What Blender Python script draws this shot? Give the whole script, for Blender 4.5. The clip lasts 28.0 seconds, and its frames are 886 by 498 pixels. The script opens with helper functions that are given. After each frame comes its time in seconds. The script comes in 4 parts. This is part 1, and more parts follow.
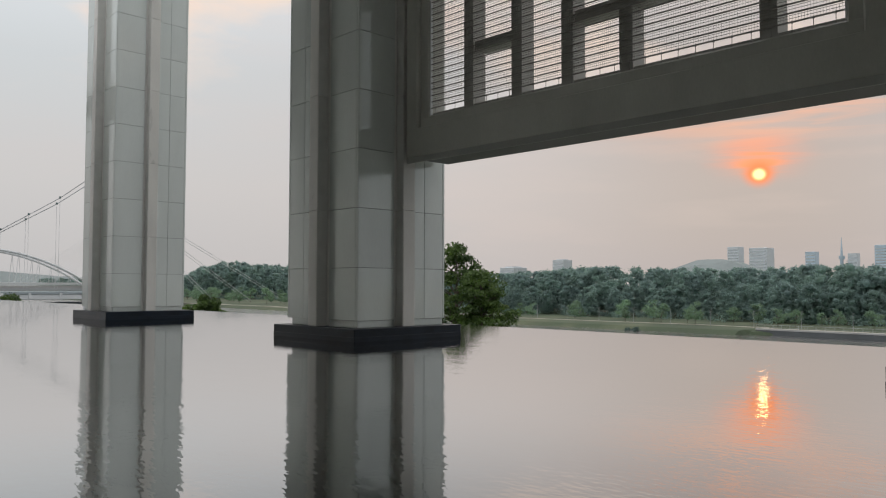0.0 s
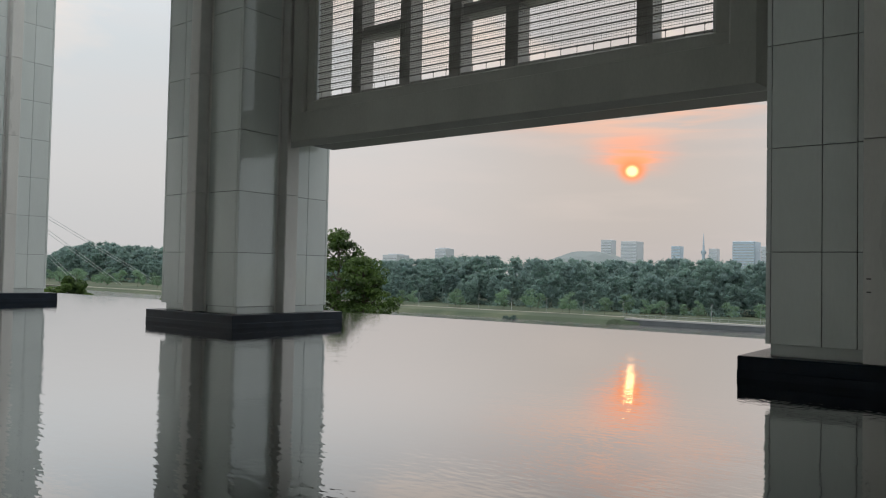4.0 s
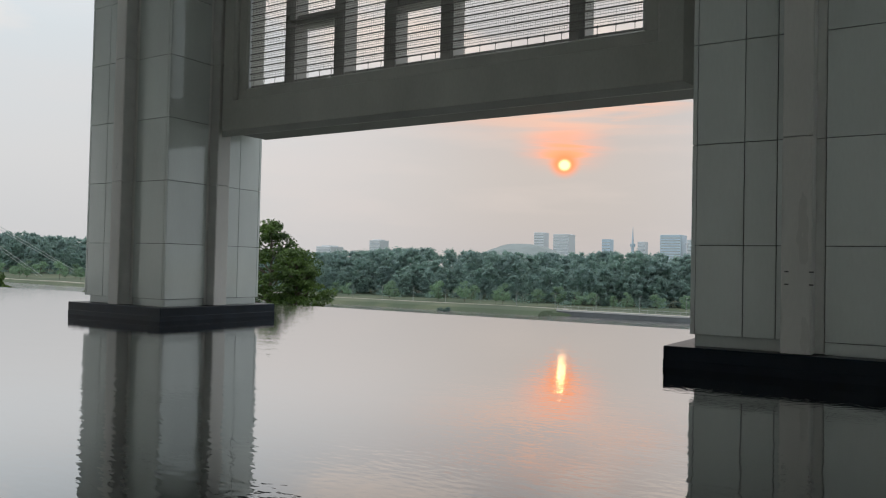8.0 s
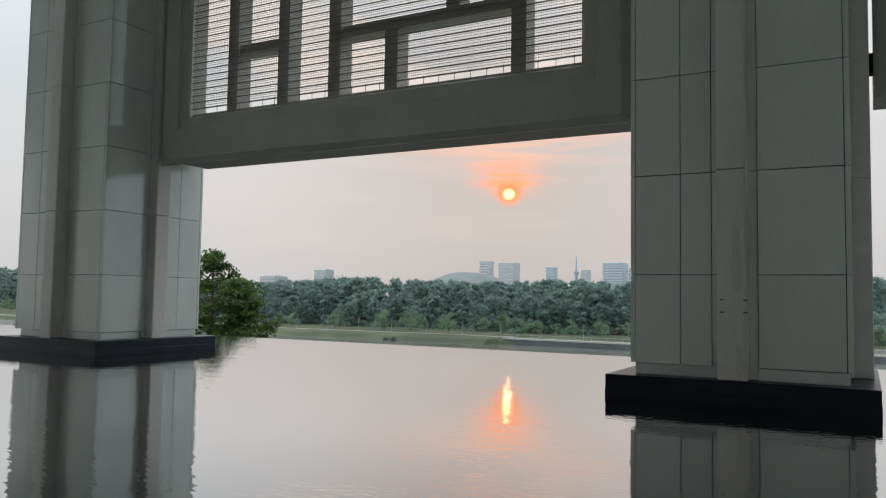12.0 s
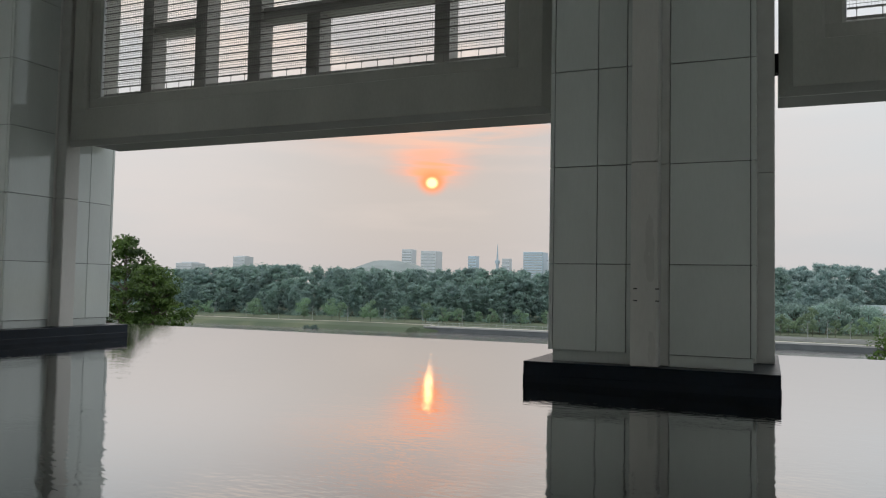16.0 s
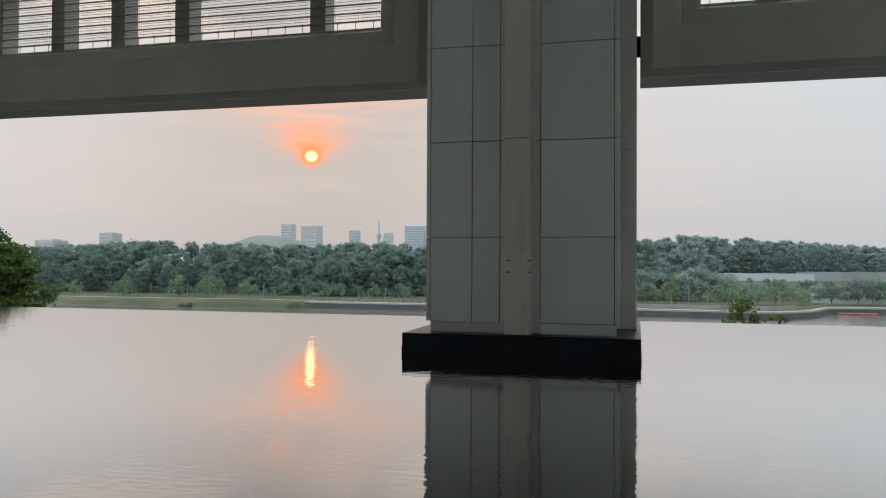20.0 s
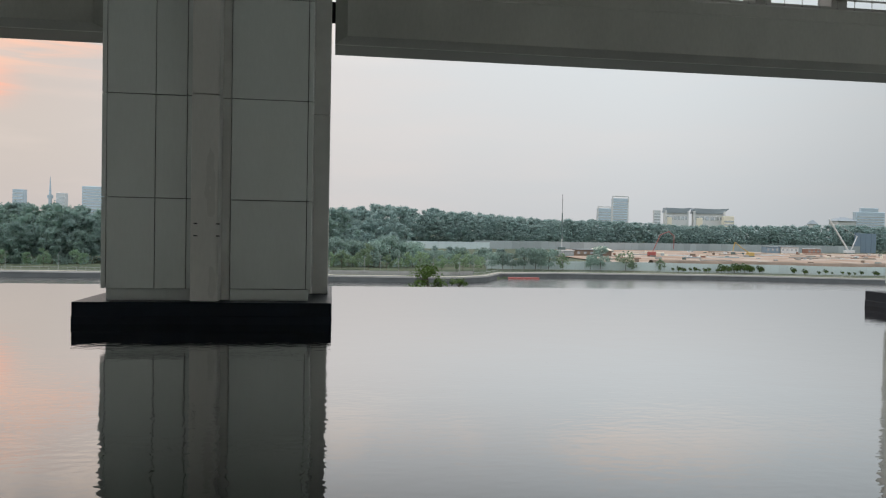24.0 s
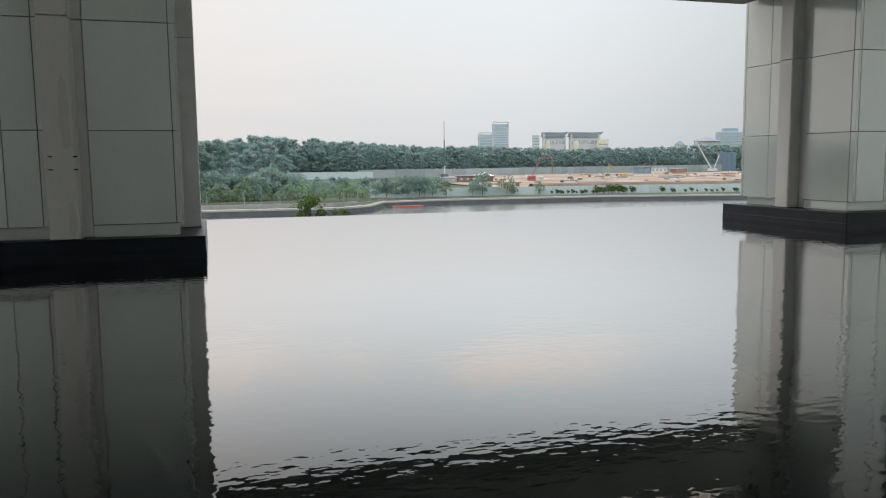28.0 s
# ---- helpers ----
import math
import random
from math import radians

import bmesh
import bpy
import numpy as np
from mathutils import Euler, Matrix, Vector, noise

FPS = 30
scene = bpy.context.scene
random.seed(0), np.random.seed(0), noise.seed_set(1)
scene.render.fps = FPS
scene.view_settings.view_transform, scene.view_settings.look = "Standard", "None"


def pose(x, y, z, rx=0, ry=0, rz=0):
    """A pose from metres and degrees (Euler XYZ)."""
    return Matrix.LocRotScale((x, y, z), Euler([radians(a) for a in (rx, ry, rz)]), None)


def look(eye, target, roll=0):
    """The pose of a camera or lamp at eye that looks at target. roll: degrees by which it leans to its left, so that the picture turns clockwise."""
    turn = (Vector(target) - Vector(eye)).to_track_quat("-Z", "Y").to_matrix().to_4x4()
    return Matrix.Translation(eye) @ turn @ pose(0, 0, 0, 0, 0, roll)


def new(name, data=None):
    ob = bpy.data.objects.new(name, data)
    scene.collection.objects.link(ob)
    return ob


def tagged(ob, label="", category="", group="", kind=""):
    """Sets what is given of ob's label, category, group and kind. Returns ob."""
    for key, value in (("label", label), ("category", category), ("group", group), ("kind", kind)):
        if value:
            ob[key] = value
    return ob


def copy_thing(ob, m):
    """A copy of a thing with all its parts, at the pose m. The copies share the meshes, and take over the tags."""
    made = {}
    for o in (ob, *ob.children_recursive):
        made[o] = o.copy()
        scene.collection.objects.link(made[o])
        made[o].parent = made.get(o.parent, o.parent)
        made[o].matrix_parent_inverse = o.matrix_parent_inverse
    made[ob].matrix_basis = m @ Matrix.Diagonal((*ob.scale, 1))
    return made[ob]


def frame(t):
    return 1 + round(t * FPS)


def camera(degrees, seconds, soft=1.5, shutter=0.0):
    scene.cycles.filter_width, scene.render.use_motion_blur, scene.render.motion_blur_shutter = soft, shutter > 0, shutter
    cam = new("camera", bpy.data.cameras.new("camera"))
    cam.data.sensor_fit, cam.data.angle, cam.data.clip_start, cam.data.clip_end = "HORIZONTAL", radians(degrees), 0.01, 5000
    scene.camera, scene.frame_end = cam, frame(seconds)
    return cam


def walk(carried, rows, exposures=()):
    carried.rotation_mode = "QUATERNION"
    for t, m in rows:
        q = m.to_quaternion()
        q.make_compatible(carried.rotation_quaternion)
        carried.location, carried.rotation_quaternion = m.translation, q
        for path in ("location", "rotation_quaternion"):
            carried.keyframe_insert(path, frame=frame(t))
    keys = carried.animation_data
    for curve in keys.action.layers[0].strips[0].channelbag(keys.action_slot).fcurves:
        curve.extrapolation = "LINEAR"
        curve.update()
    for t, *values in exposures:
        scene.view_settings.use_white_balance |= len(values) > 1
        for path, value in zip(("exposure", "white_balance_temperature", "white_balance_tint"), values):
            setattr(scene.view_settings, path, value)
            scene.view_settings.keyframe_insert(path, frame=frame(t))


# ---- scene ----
cam = camera(59.6, 28.0, soft=1.15)
PATH = [
    (0, (1.882, -14.114, 1.687), (0.443, -12.729, 1.78), 0.1),
    (1, (1.881, -14.134, 1.715), (0.511, -12.679, 1.788), 0.3),
    (1.5, (1.88, -14.133, 1.718), (0.533, -12.656, 1.784), 0.4),
    (2, (1.892, -14.157, 1.723), (0.568, -12.659, 1.784), 0.5),
    (2.5, (1.906, -14.163, 1.71), (0.601, -12.649, 1.772), 0.7),
    (3, (1.902, -14.159, 1.706), (0.617, -12.628, 1.773), 0.8),
    (3.5, (1.914, -14.152, 1.72), (0.659, -12.596, 1.785), 1.0),
    (4, (1.919, -14.174, 1.713), (0.704, -12.587, 1.776), 1.2),
    (4.5, (1.915, -14.169, 1.722), (0.733, -12.557, 1.784), 1.3),
    (6.5, (1.925, -14.171, 1.713), (0.812, -12.51, 1.761), 1.0),
    (7, (1.925, -14.166, 1.715), (0.821, -12.499, 1.762), 1.1),
    (7.5, (1.925, -14.184, 1.713), (0.832, -12.51, 1.759), 1.2),
    (8, (1.93, -14.179, 1.716), (0.853, -12.494, 1.762), 1.3),
    (8.5, (1.941, -14.185, 1.72), (0.891, -12.483, 1.766), 1.4),
    (9, (1.946, -14.182, 1.723), (0.923, -12.464, 1.774), 1.4),
    (9.5, (1.948, -14.175, 1.728), (0.944, -12.447, 1.784), 1.1),
    (10, (1.957, -14.186, 1.732), (0.969, -12.448, 1.789), 1.0),
    (10.5, (1.965, -14.191, 1.732), (0.987, -12.448, 1.798), 0.8),
    (11, (1.969, -14.198, 1.734), (0.997, -12.453, 1.823), 0.8),
    (11.5, (1.97, -14.187, 1.742), (1.006, -12.438, 1.854), 0.9),
    (12, (1.968, -14.186, 1.744), (1.012, -12.433, 1.867), 0.9),
    (12.5, (1.97, -14.175, 1.737), (1.022, -12.418, 1.864), 0.9),
    (14.5, (1.972, -14.185, 1.733), (1.081, -12.398, 1.853), 1.3),
    (15, (1.981, -14.198, 1.744), (1.137, -12.388, 1.851), 1.4),
    (15.5, (1.985, -14.179, 1.733), (1.185, -12.349, 1.832), 1.4),
    (16, (1.991, -14.18, 1.743), (1.215, -12.339, 1.839), 1.1),
    (16.5, (1.998, -14.176, 1.746), (1.238, -12.328, 1.841), 0.9),
    (17, (2.012, -14.195, 1.747), (1.271, -12.339, 1.843), 1.0),
    (17.5, (2.009, -14.194, 1.739), (1.295, -12.328, 1.832), 1.1),
    (18, (2.03, -14.205, 1.745), (1.353, -12.325, 1.824), 0.9),
    (18.5, (2.048, -14.231, 1.745), (1.422, -12.332, 1.809), 0.7),
    (19, (2.052, -14.221, 1.747), (1.472, -12.308, 1.799), 0.4),
    (20, (2.101, -14.321, 1.736), (1.615, -12.381, 1.769), 0.3),
    (20.5, (2.092, -14.317, 1.73), (1.681, -12.36, 1.755), 0.2),
    (22.5, (2.13, -14.231, 1.716), (2.082, -12.232, 1.698), 0.4),
    (23, (2.155, -14.209, 1.711), (2.223, -12.211, 1.671), 0.5),
    (23.5, (2.171, -14.183, 1.698), (2.359, -12.192, 1.652), 0.8),
    (24, (2.181, -14.193, 1.694), (2.464, -12.214, 1.651), 1.1),
    (24.5, (2.199, -14.21, 1.705), (2.564, -12.244, 1.656), 1.3),
    (25, (2.254, -14.209, 1.672), (2.742, -12.27, 1.607), 1.1),
    (25.5, (2.273, -14.201, 1.658), (2.825, -12.282, 1.557), -0.2),
    (26, (2.277, -14.195, 1.623), (2.832, -12.28, 1.465), -0.6),
    (26.5, (2.277, -14.203, 1.631), (2.84, -12.296, 1.422), -0.2),
    (27, (2.283, -14.211, 1.63), (2.852, -12.305, 1.417), -0.4),
    (27.5, (2.287, -14.212, 1.616), (2.859, -12.308, 1.399), -0.6),
    (28, (2.288, -14.208, 1.618), (2.858, -12.304, 1.394), -0.6),
]
EXPOSURES = [(0, -0.14, 6550, 11), (3, -0.05, 6400, 9), (7, 0.04, 6250, 8), (12, 0.10, 6250, 8), (20, 0.05, 6400, 9), (23, 0.04, 6400, 9), (24, 0.12, 6400, 9), (25, 0.27, 6400, 9), (28, 0.36, 6400, 9)]
walk(cam, [(t, look(eye, goal, roll)) for t, eye, goal, roll in PATH], EXPOSURES)


# ---- sky, sun and exposure ----
SUN = Vector((-0.3995, 0.907, 0.1325)).normalized()
world = bpy.data.worlds.new("hazy_evening_sky")
scene.world = world
world.use_nodes = True
wt = world.node_tree
wt.nodes.clear()


def wnode(kind, **settings):
    n = wt.nodes.new(kind)
    for k, v in settings.items():
        if k == "op":
            n.operation = v
    return n


def wlink(a, b):
    wt.links.new(a, b)


def wmath(op, a, b=None):
    n = wnode("ShaderNodeMath", op=op)
    for i, v in enumerate((a, b)):
        if v is None:
            continue
        if isinstance(v, (int, float)):
            n.inputs[i].default_value = v
        else:
            wlink(v, n.inputs[i])
    return n.outputs[0]


def wmix(fac, a, b, blend="MIX"):
    n = wt.nodes.new("ShaderNodeMix")
    n.data_type, n.blend_type = "RGBA", blend
    for sock, v in ((n.inputs[0], fac), (n.inputs[6], a), (n.inputs[7], b)):
        if isinstance(v, (int, float)):
            sock.default_value = v
        elif isinstance(v, tuple):
            sock.default_value = (*v, 1)
        else:
            wlink(v, sock)
    return n.outputs[2]


sky = wt.nodes.new("ShaderNodeTexSky")
sky.sky_type, sky.sun_disc = "NISHITA", False
sky.sun_elevation, sky.sun_rotation = math.asin(SUN.z), math.atan2(SUN.x, SUN.y)
sky.air_density, sky.dust_density, sky.ozone_density = 1.0, 6.0, 2.0
place = wt.nodes.new("ShaderNodeTexCoord").outputs["Generated"]
xyz = wt.nodes.new("ShaderNodeSeparateXYZ")
wlink(place, xyz.inputs[0])
# haze: pinkish grey near the horizon, cooler and lighter towards the zenith
ramp = wt.nodes.new("ShaderNodeValToRGB")
wlink(xyz.outputs[2], ramp.inputs[0])
ramp.color_ramp.elements[0].position, ramp.color_ramp.elements[0].color = 0.0, (0.51, 0.535, 0.555, 1)
ramp.color_ramp.elements[1].position, ramp.color_ramp.elements[1].color = 0.5, (1.02, 1.06, 1.10, 1)
e = ramp.color_ramp.elements.new(0.8)
e.color = (1.7, 1.78, 1.85, 1)
e = ramp.color_ramp.elements.new(0.26)
e.color = (0.68, 0.735, 0.76, 1)
e = ramp.color_ramp.elements.new(0.12)
e.color = (0.625, 0.645, 0.655, 1)
# warm tint on the side of the sun
dot = wt.nodes.new("ShaderNodeVectorMath")
dot.operation = "DOT_PRODUCT"
dot.inputs[1].default_value = SUN
wlink(place, dot.inputs[0])
facing = wmath("MAXIMUM", dot.outputs["Value"], 0.0)
hazed = wmix(wmath("MULTIPLY", wmath("POWER", facing, 5.0), 0.47), ramp.outputs[0], (0.67, 0.545, 0.49))
# thicker, greyer haze round the sun itself
hazed = wmix(wmath("MULTIPLY", wmath("POWER", facing, 40.0), 0.86), hazed, (0.445, 0.395, 0.38))
# a thinner, warmer haze to the west
west = wt.nodes.new("ShaderNodeMapRange")
west.inputs[1].default_value, west.inputs[2].default_value, west.inputs[4].default_value = 0.2, -0.9, 0.24
wlink(xyz.outputs[0], west.inputs[0])
low = wt.nodes.new("ShaderNodeMapRange")
low.inputs[1].default_value, low.inputs[2].default_value = 0.30, 0.12
wlink(xyz.outputs[2], low.inputs[0])
hazed = wmix(wmath("MULTIPLY", west.outputs[0], low.outputs[0]), hazed, (0.80, 0.71, 0.65))
# thin streaks of cloud, lit from below
stretch = wt.nodes.new("ShaderNodeMapping")
stretch.inputs["Scale"].default_value = (3.0, 3.0, 16.0)
wlink(place, stretch.inputs[0])
clouds = wt.nodes.new("ShaderNodeTexNoise")
clouds.inputs["Scale"].default_value, clouds.inputs["Detail"].default_value = 1.6, 6.0
wlink(stretch.outputs[0], clouds.inputs[0])
cr = wt.nodes.new("ShaderNodeMapRange")
cr.inputs[1].default_value, cr.inputs[2].default_value = 0.47, 0.68
wlink(clouds.outputs[0], cr.inputs[0])
near_sun = wmath("ADD", 0.06, wmath("MULTIPLY", wmath("POWER", facing, 5.0), 0.12))
hazed = wmix(wmath("MULTIPLY", cr.outputs[0], near_sun), hazed, (0.80, 0.66, 0.60))
# soft puffs higher up
puffs = wt.nodes.new("ShaderNodeTexNoise")
puffs.inputs["Scale"].default_value, puffs.inputs["Detail"].default_value = 3.4, 7.0
lay = wt.nodes.new("ShaderNodeMapping")
lay.inputs["Scale"].default_value = (1.0, 1.0, 2.4)
wlink(place, lay.inputs[0])
wlink(lay.outputs[0], puffs.inputs[0])
pr = wt.nodes.new("ShaderNodeMapRange")
pr.inputs[1].default_value, pr.inputs[2].default_value = 0.50, 0.62
wlink(puffs.outputs[0], pr.inputs[0])
high = wt.nodes.new("ShaderNodeMapRange")
high.inputs[1].default_value, high.inputs[2].default_value = 0.20, 0.30
wlink(xyz.outputs[2], high.inputs[0])
hazed = wmix(wmath("MULTIPLY", wmath("MULTIPLY", pr.outputs[0], high.outputs[0]), 0.8), hazed, (1.02, 0.83, 0.70))
# glow of the veiled sun: a wide warm veil, a flat orange patch of lit cloud about it, the disc itself
def veil(up, flat, reach):
    """1 at the sun, falling to 0 at reach; up: metres per metre above the disc; flat: how much it is pressed flat."""
    off = wnode("ShaderNodeVectorMath", op="SUBTRACT")
    wlink(place, off.inputs[0])
    off.inputs[1].default_value = SUN + Vector((0, 0, up))
    press = wnode("ShaderNodeVectorMath", op="MULTIPLY")
    wlink(off.outputs[0], press.inputs[0])
    press.inputs[1].default_value = (1, 1, flat)
    size = wnode("ShaderNodeVectorMath", op="LENGTH")
    wlink(press.outputs[0], size.inputs[0])
    fall = wt.nodes.new("ShaderNodeMapRange")
    fall.interpolation_type = "SMOOTHERSTEP"
    fall.inputs[1].default_value, fall.inputs[2].default_value = reach, 0.0
    wlink(size.outputs["Value"], fall.inputs[0])
    return fall.outputs[0]


patchy = wmath("ADD", 0.55, cr.outputs[0])
# thin bright streaks of lit cloud about and above the sun
thin = wt.nodes.new("ShaderNodeMapping")
thin.inputs["Scale"].default_value, thin.inputs["Rotation"].default_value = (4.0, 4.0, 44.0), (0.0, 0.05, 0.0)
wlink(place, thin.inputs[0])
wisps = wt.nodes.new("ShaderNodeTexNoise")
wisps.inputs["Scale"].default_value, wisps.inputs["Detail"].default_value, wisps.inputs["Distortion"].default_value = 1.3, 7.0, 0.6
wlink(thin.outputs[0], wisps.inputs[0])
wr = wt.nodes.new("ShaderNodeMapRange")
wr.inputs[1].default_value, wr.inputs[2].default_value = 0.52, 0.66
wlink(wisps.outputs[0], wr.inputs[0])
hazed = wmix(wmath("MULTIPLY", veil(0.07, 2.0, 0.26), wmath("MULTIPLY", patchy, 0.16)), hazed, (0.86, 0.50, 0.38))
torn = wmath("ADD", 0.45, wmath("MULTIPLY", wr.outputs[0], 0.75))
hazed = wmix(wmath("MINIMUM", wmath("MULTIPLY", veil(0.022, 1.9, 0.082), wmath("MULTIPLY", torn, 1.0)), 0.85), hazed, (1.05, 0.40, 0.25))
hazed = wmix(wmath("MINIMUM", wmath("MULTIPLY", veil(0.014, 1.7, 0.045), torn), 0.8), hazed, (1.15, 0.40, 0.17))
hazed = wmix(wmath("MINIMUM", wmath("MULTIPLY", veil(0.001, 1.15, 0.026), 1.35), 0.92), hazed, (1.15, 0.30, 0.10))
hazed = wmix(wmath("MULTIPLY", wmath("MULTIPLY", wr.outputs[0], veil(0.085, 4.0, 0.30)), 0.75), hazed, (1.02, 0.52, 0.34))
core = wmath("MINIMUM", wmath("MULTIPLY", veil(0.0, 1.1, 0.0108), 1.7), 1.0)
hazed = wmix(core, hazed, (2.6, 1.5, 0.62))
# the sky grows dimmer away from the sunset, to the east
east = wt.nodes.new("ShaderNodeMapRange")
east.interpolation_type = "SMOOTHSTEP"
east.inputs[1].default_value, east.inputs[2].default_value = 0.35, 1.0
east.inputs[3].default_value, east.inputs[4].default_value = 1.0, 0.45
wlink(xyz.outputs[0], east.inputs[0])
back = wt.nodes.new("ShaderNodeBackground")
daylight = wmix(1.0, hazed, wmix(1.0, sky.outputs[0], (0.0015, 0.0017, 0.002), "MULTIPLY"), "ADD")
wlink(daylight, back.inputs[0])
wlink(east.outputs[0], back.inputs[1])
wo = wt.nodes.new("ShaderNodeOutputWorld")
wlink(back.outputs[0], wo.inputs[0])

lamp = bpy.data.lights.new("sun", "SUN")
lamp.energy, lamp.angle, lamp.color = 0.0006, radians(0.6), (1.0, 0.45, 0.18)
sun = new("sun", lamp)
sun.matrix_world = look(SUN * 100, (0, 0, 0))


# ---- materials ----
def material(name, color, rough=0.6, metal=0.0, vary=0.12, scale=3.0, fine=60.0, bump=0.0, spec=0.5, each=0.0, tint=None, ior=1.5, streak=1.0):
    """A surface with variation at two scales; each: how far whole pieces differ from one another."""
    m = bpy.data.materials.new(name)
    m.use_nodes = True
    t = m.node_tree
    p = t.nodes["Principled BSDF"]
    co = t.nodes.new("ShaderNodeTexCoord").outputs["Object"]
    big, small = t.nodes.new("ShaderNodeTexNoise"), t.nodes.new("ShaderNodeTexNoise")
    big.inputs["Scale"].default_value, big.inputs["Detail"].default_value = scale, 5
    small.inputs["Scale"].default_value, small.inputs["Detail"].default_value = fine, 3
    info = t.nodes.new("ShaderNodeObjectInfo")
    shift = t.nodes.new("ShaderNodeVectorMath")
    shift.operation = "MULTIPLY_ADD"
    t.links.new(info.outputs["Random"], shift.inputs[0])
    shift.inputs[1].default_value = (31, 17, 23)
    t.links.new(co, shift.inputs[2])
    run = t.nodes.new("ShaderNodeVectorMath")
    run.operation = "MULTIPLY"
    run.inputs[1].default_value = (1, 1, streak)
    t.links.new(shift.outputs[0], run.inputs[0])
    for n in (big, small):
        t.links.new(run.outputs[0], n.inputs["Vector"])
    a = t.nodes.new("ShaderNodeMath")
    a.operation = "MULTIPLY_ADD"
    t.links.new(small.outputs[0], a.inputs[0])
    a.inputs[1].default_value = 0.4
    t.links.new(big.outputs[0], a.inputs[2])
    r = t.nodes.new("ShaderNodeMapRange")
    r.inputs[1].default_value, r.inputs[2].default_value = 0.4, 1.0
    r.inputs[3].default_value, r.inputs[4].default_value = 1 - vary, 1 + vary
    t.links.new(a.outputs[0], r.inputs[0])
    mul = t.nodes.new("ShaderNodeMath")
    mul.operation = "MULTIPLY"
    t.links.new(r.outputs[0], mul.inputs[0])
    piece = t.nodes.new("ShaderNodeMapRange")
    piece.inputs[3].default_value, piece.inputs[4].default_value = 1 - each, 1 + each
    t.links.new(info.outputs["Random"], piece.inputs[0])
    t.links.new(piece.outputs[0], mul.inputs[1])
    sc = t.nodes.new("ShaderNodeVectorMath")
    sc.operation = "SCALE"
    if tint:
        mx = t.nodes.new("ShaderNodeMix")
        mx.data_type = "RGBA"
        mx.inputs[6].default_value, mx.inputs[7].default_value = (*color, 1), (*tint, 1)
        st = t.nodes.new("ShaderNodeMapRange")
        st.inputs[1].default_value, st.inputs[2].default_value = 0.45, 0.62
        t.links.new(big.outputs[0], st.inputs[0])
        t.links.new(st.outputs[0], mx.inputs[0])
        t.links.new(mx.outputs[2], sc.inputs[0])
    else:
        sc.inputs[0].default_value = color
    t.links.new(mul.outputs[0], sc.inputs["Scale"])
    t.links.new(sc.outputs[0], p.inputs["Base Color"])
    rr = t.nodes.new("ShaderNodeMapRange")
    rr.inputs[3].default_value, rr.inputs[4].default_value = max(0.02, rough - 0.08), min(1, rough + 0.08)
    t.links.new(big.outputs[0], rr.inputs[0])
    t.links.new(rr.outputs[0], p.inputs["Roughness"])
    p.inputs["Metallic"].default_value = metal
    p.inputs["Specular IOR Level"].default_value = spec
    p.inputs["IOR"].default_value = ior
    if bump:
        b = t.nodes.new("ShaderNodeBump")
        b.inputs["Strength"].default_value, b.inputs["Distance"].default_value = bump, 0.02
        t.links.new(small.outputs[0], b.inputs["Height"])
        t.links.new(b.outputs[0], p.inputs["Normal"])
    return m


def foliage(name, dark, light, each=0.25, gloss=0.5, haze_sheen=0.0, thin=0.5, patch=0.35):
    """Leaves that differ one by one, with light passing through."""
    m = bpy.data.materials.new(name)
    m.use_nodes = True
    t = m.node_tree
    p = t.nodes["Principled BSDF"]
    geo = t.nodes.new("ShaderNodeNewGeometry")
    info = t.nodes.new("ShaderNodeObjectInfo")
    mx = t.nodes.new("ShaderNodeMix")
    mx.data_type = "RGBA"
    mx.inputs[6].default_value, mx.inputs[7].default_value = (*dark, 1), (*light, 1)
    co = t.nodes.new("ShaderNodeTexCoord").outputs["Object"]
    n = t.nodes.new("ShaderNodeTexNoise")
    n.inputs["Scale"].default_value = patch
    t.links.new(co, n.inputs["Vector"])
    mean = t.nodes.new("ShaderNodeMath")
    mean.operation = "MULTIPLY_ADD"
    t.links.new(geo.outputs["Random Per Island"], mean.inputs[0])
    mean.inputs[1].default_value = 0.35
    half = t.nodes.new("ShaderNodeMapRange")
    half.inputs[1].default_value, half.inputs[2].default_value, half.inputs[4].default_value = 0.35, 0.65, 0.6
    t.links.new(n.outputs[0], half.inputs[0])
    t.links.new(half.outputs[0], mean.inputs[2])
    t.links.new(mean.outputs[0], mx.inputs[0])
    sc = t.nodes.new("ShaderNodeVectorMath")
    sc.operation = "SCALE"
    pc = t.nodes.new("ShaderNodeMapRange")
    pc.inputs[3].default_value, pc.inputs[4].default_value = 1 - each, 1 + each
    t.links.new(info.outputs["Random"], pc.inputs[0])
    t.links.new(mx.outputs[2], sc.inputs[0])
    t.links.new(pc.outputs[0], sc.inputs["Scale"])
    t.links.new(sc.outputs[0], p.inputs["Base Color"])
    p.inputs["Roughness"].default_value = 0.55
    p.inputs["Specular IOR Level"].default_value = gloss
    # a pale bluish sheen laid over the leaves in place of hazy air
    p.inputs["Sheen Weight"].default_value, p.inputs["Sheen Roughness"].default_value = haze_sheen, 0.6
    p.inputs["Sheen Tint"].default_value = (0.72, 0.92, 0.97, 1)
    tr = t.nodes.new("ShaderNodeBsdfTranslucent")
    t.links.new(sc.outputs[0], tr.inputs[0])
    both = t.nodes.new("ShaderNodeMixShader")
    both.inputs[0].default_value = thin
    t.links.new(p.outputs[0], both.inputs[1])
    t.links.new(tr.outputs[0], both.inputs[2])
    t.links.new(both.outputs[0], t.nodes["Material Output"].inputs[0])
    return m


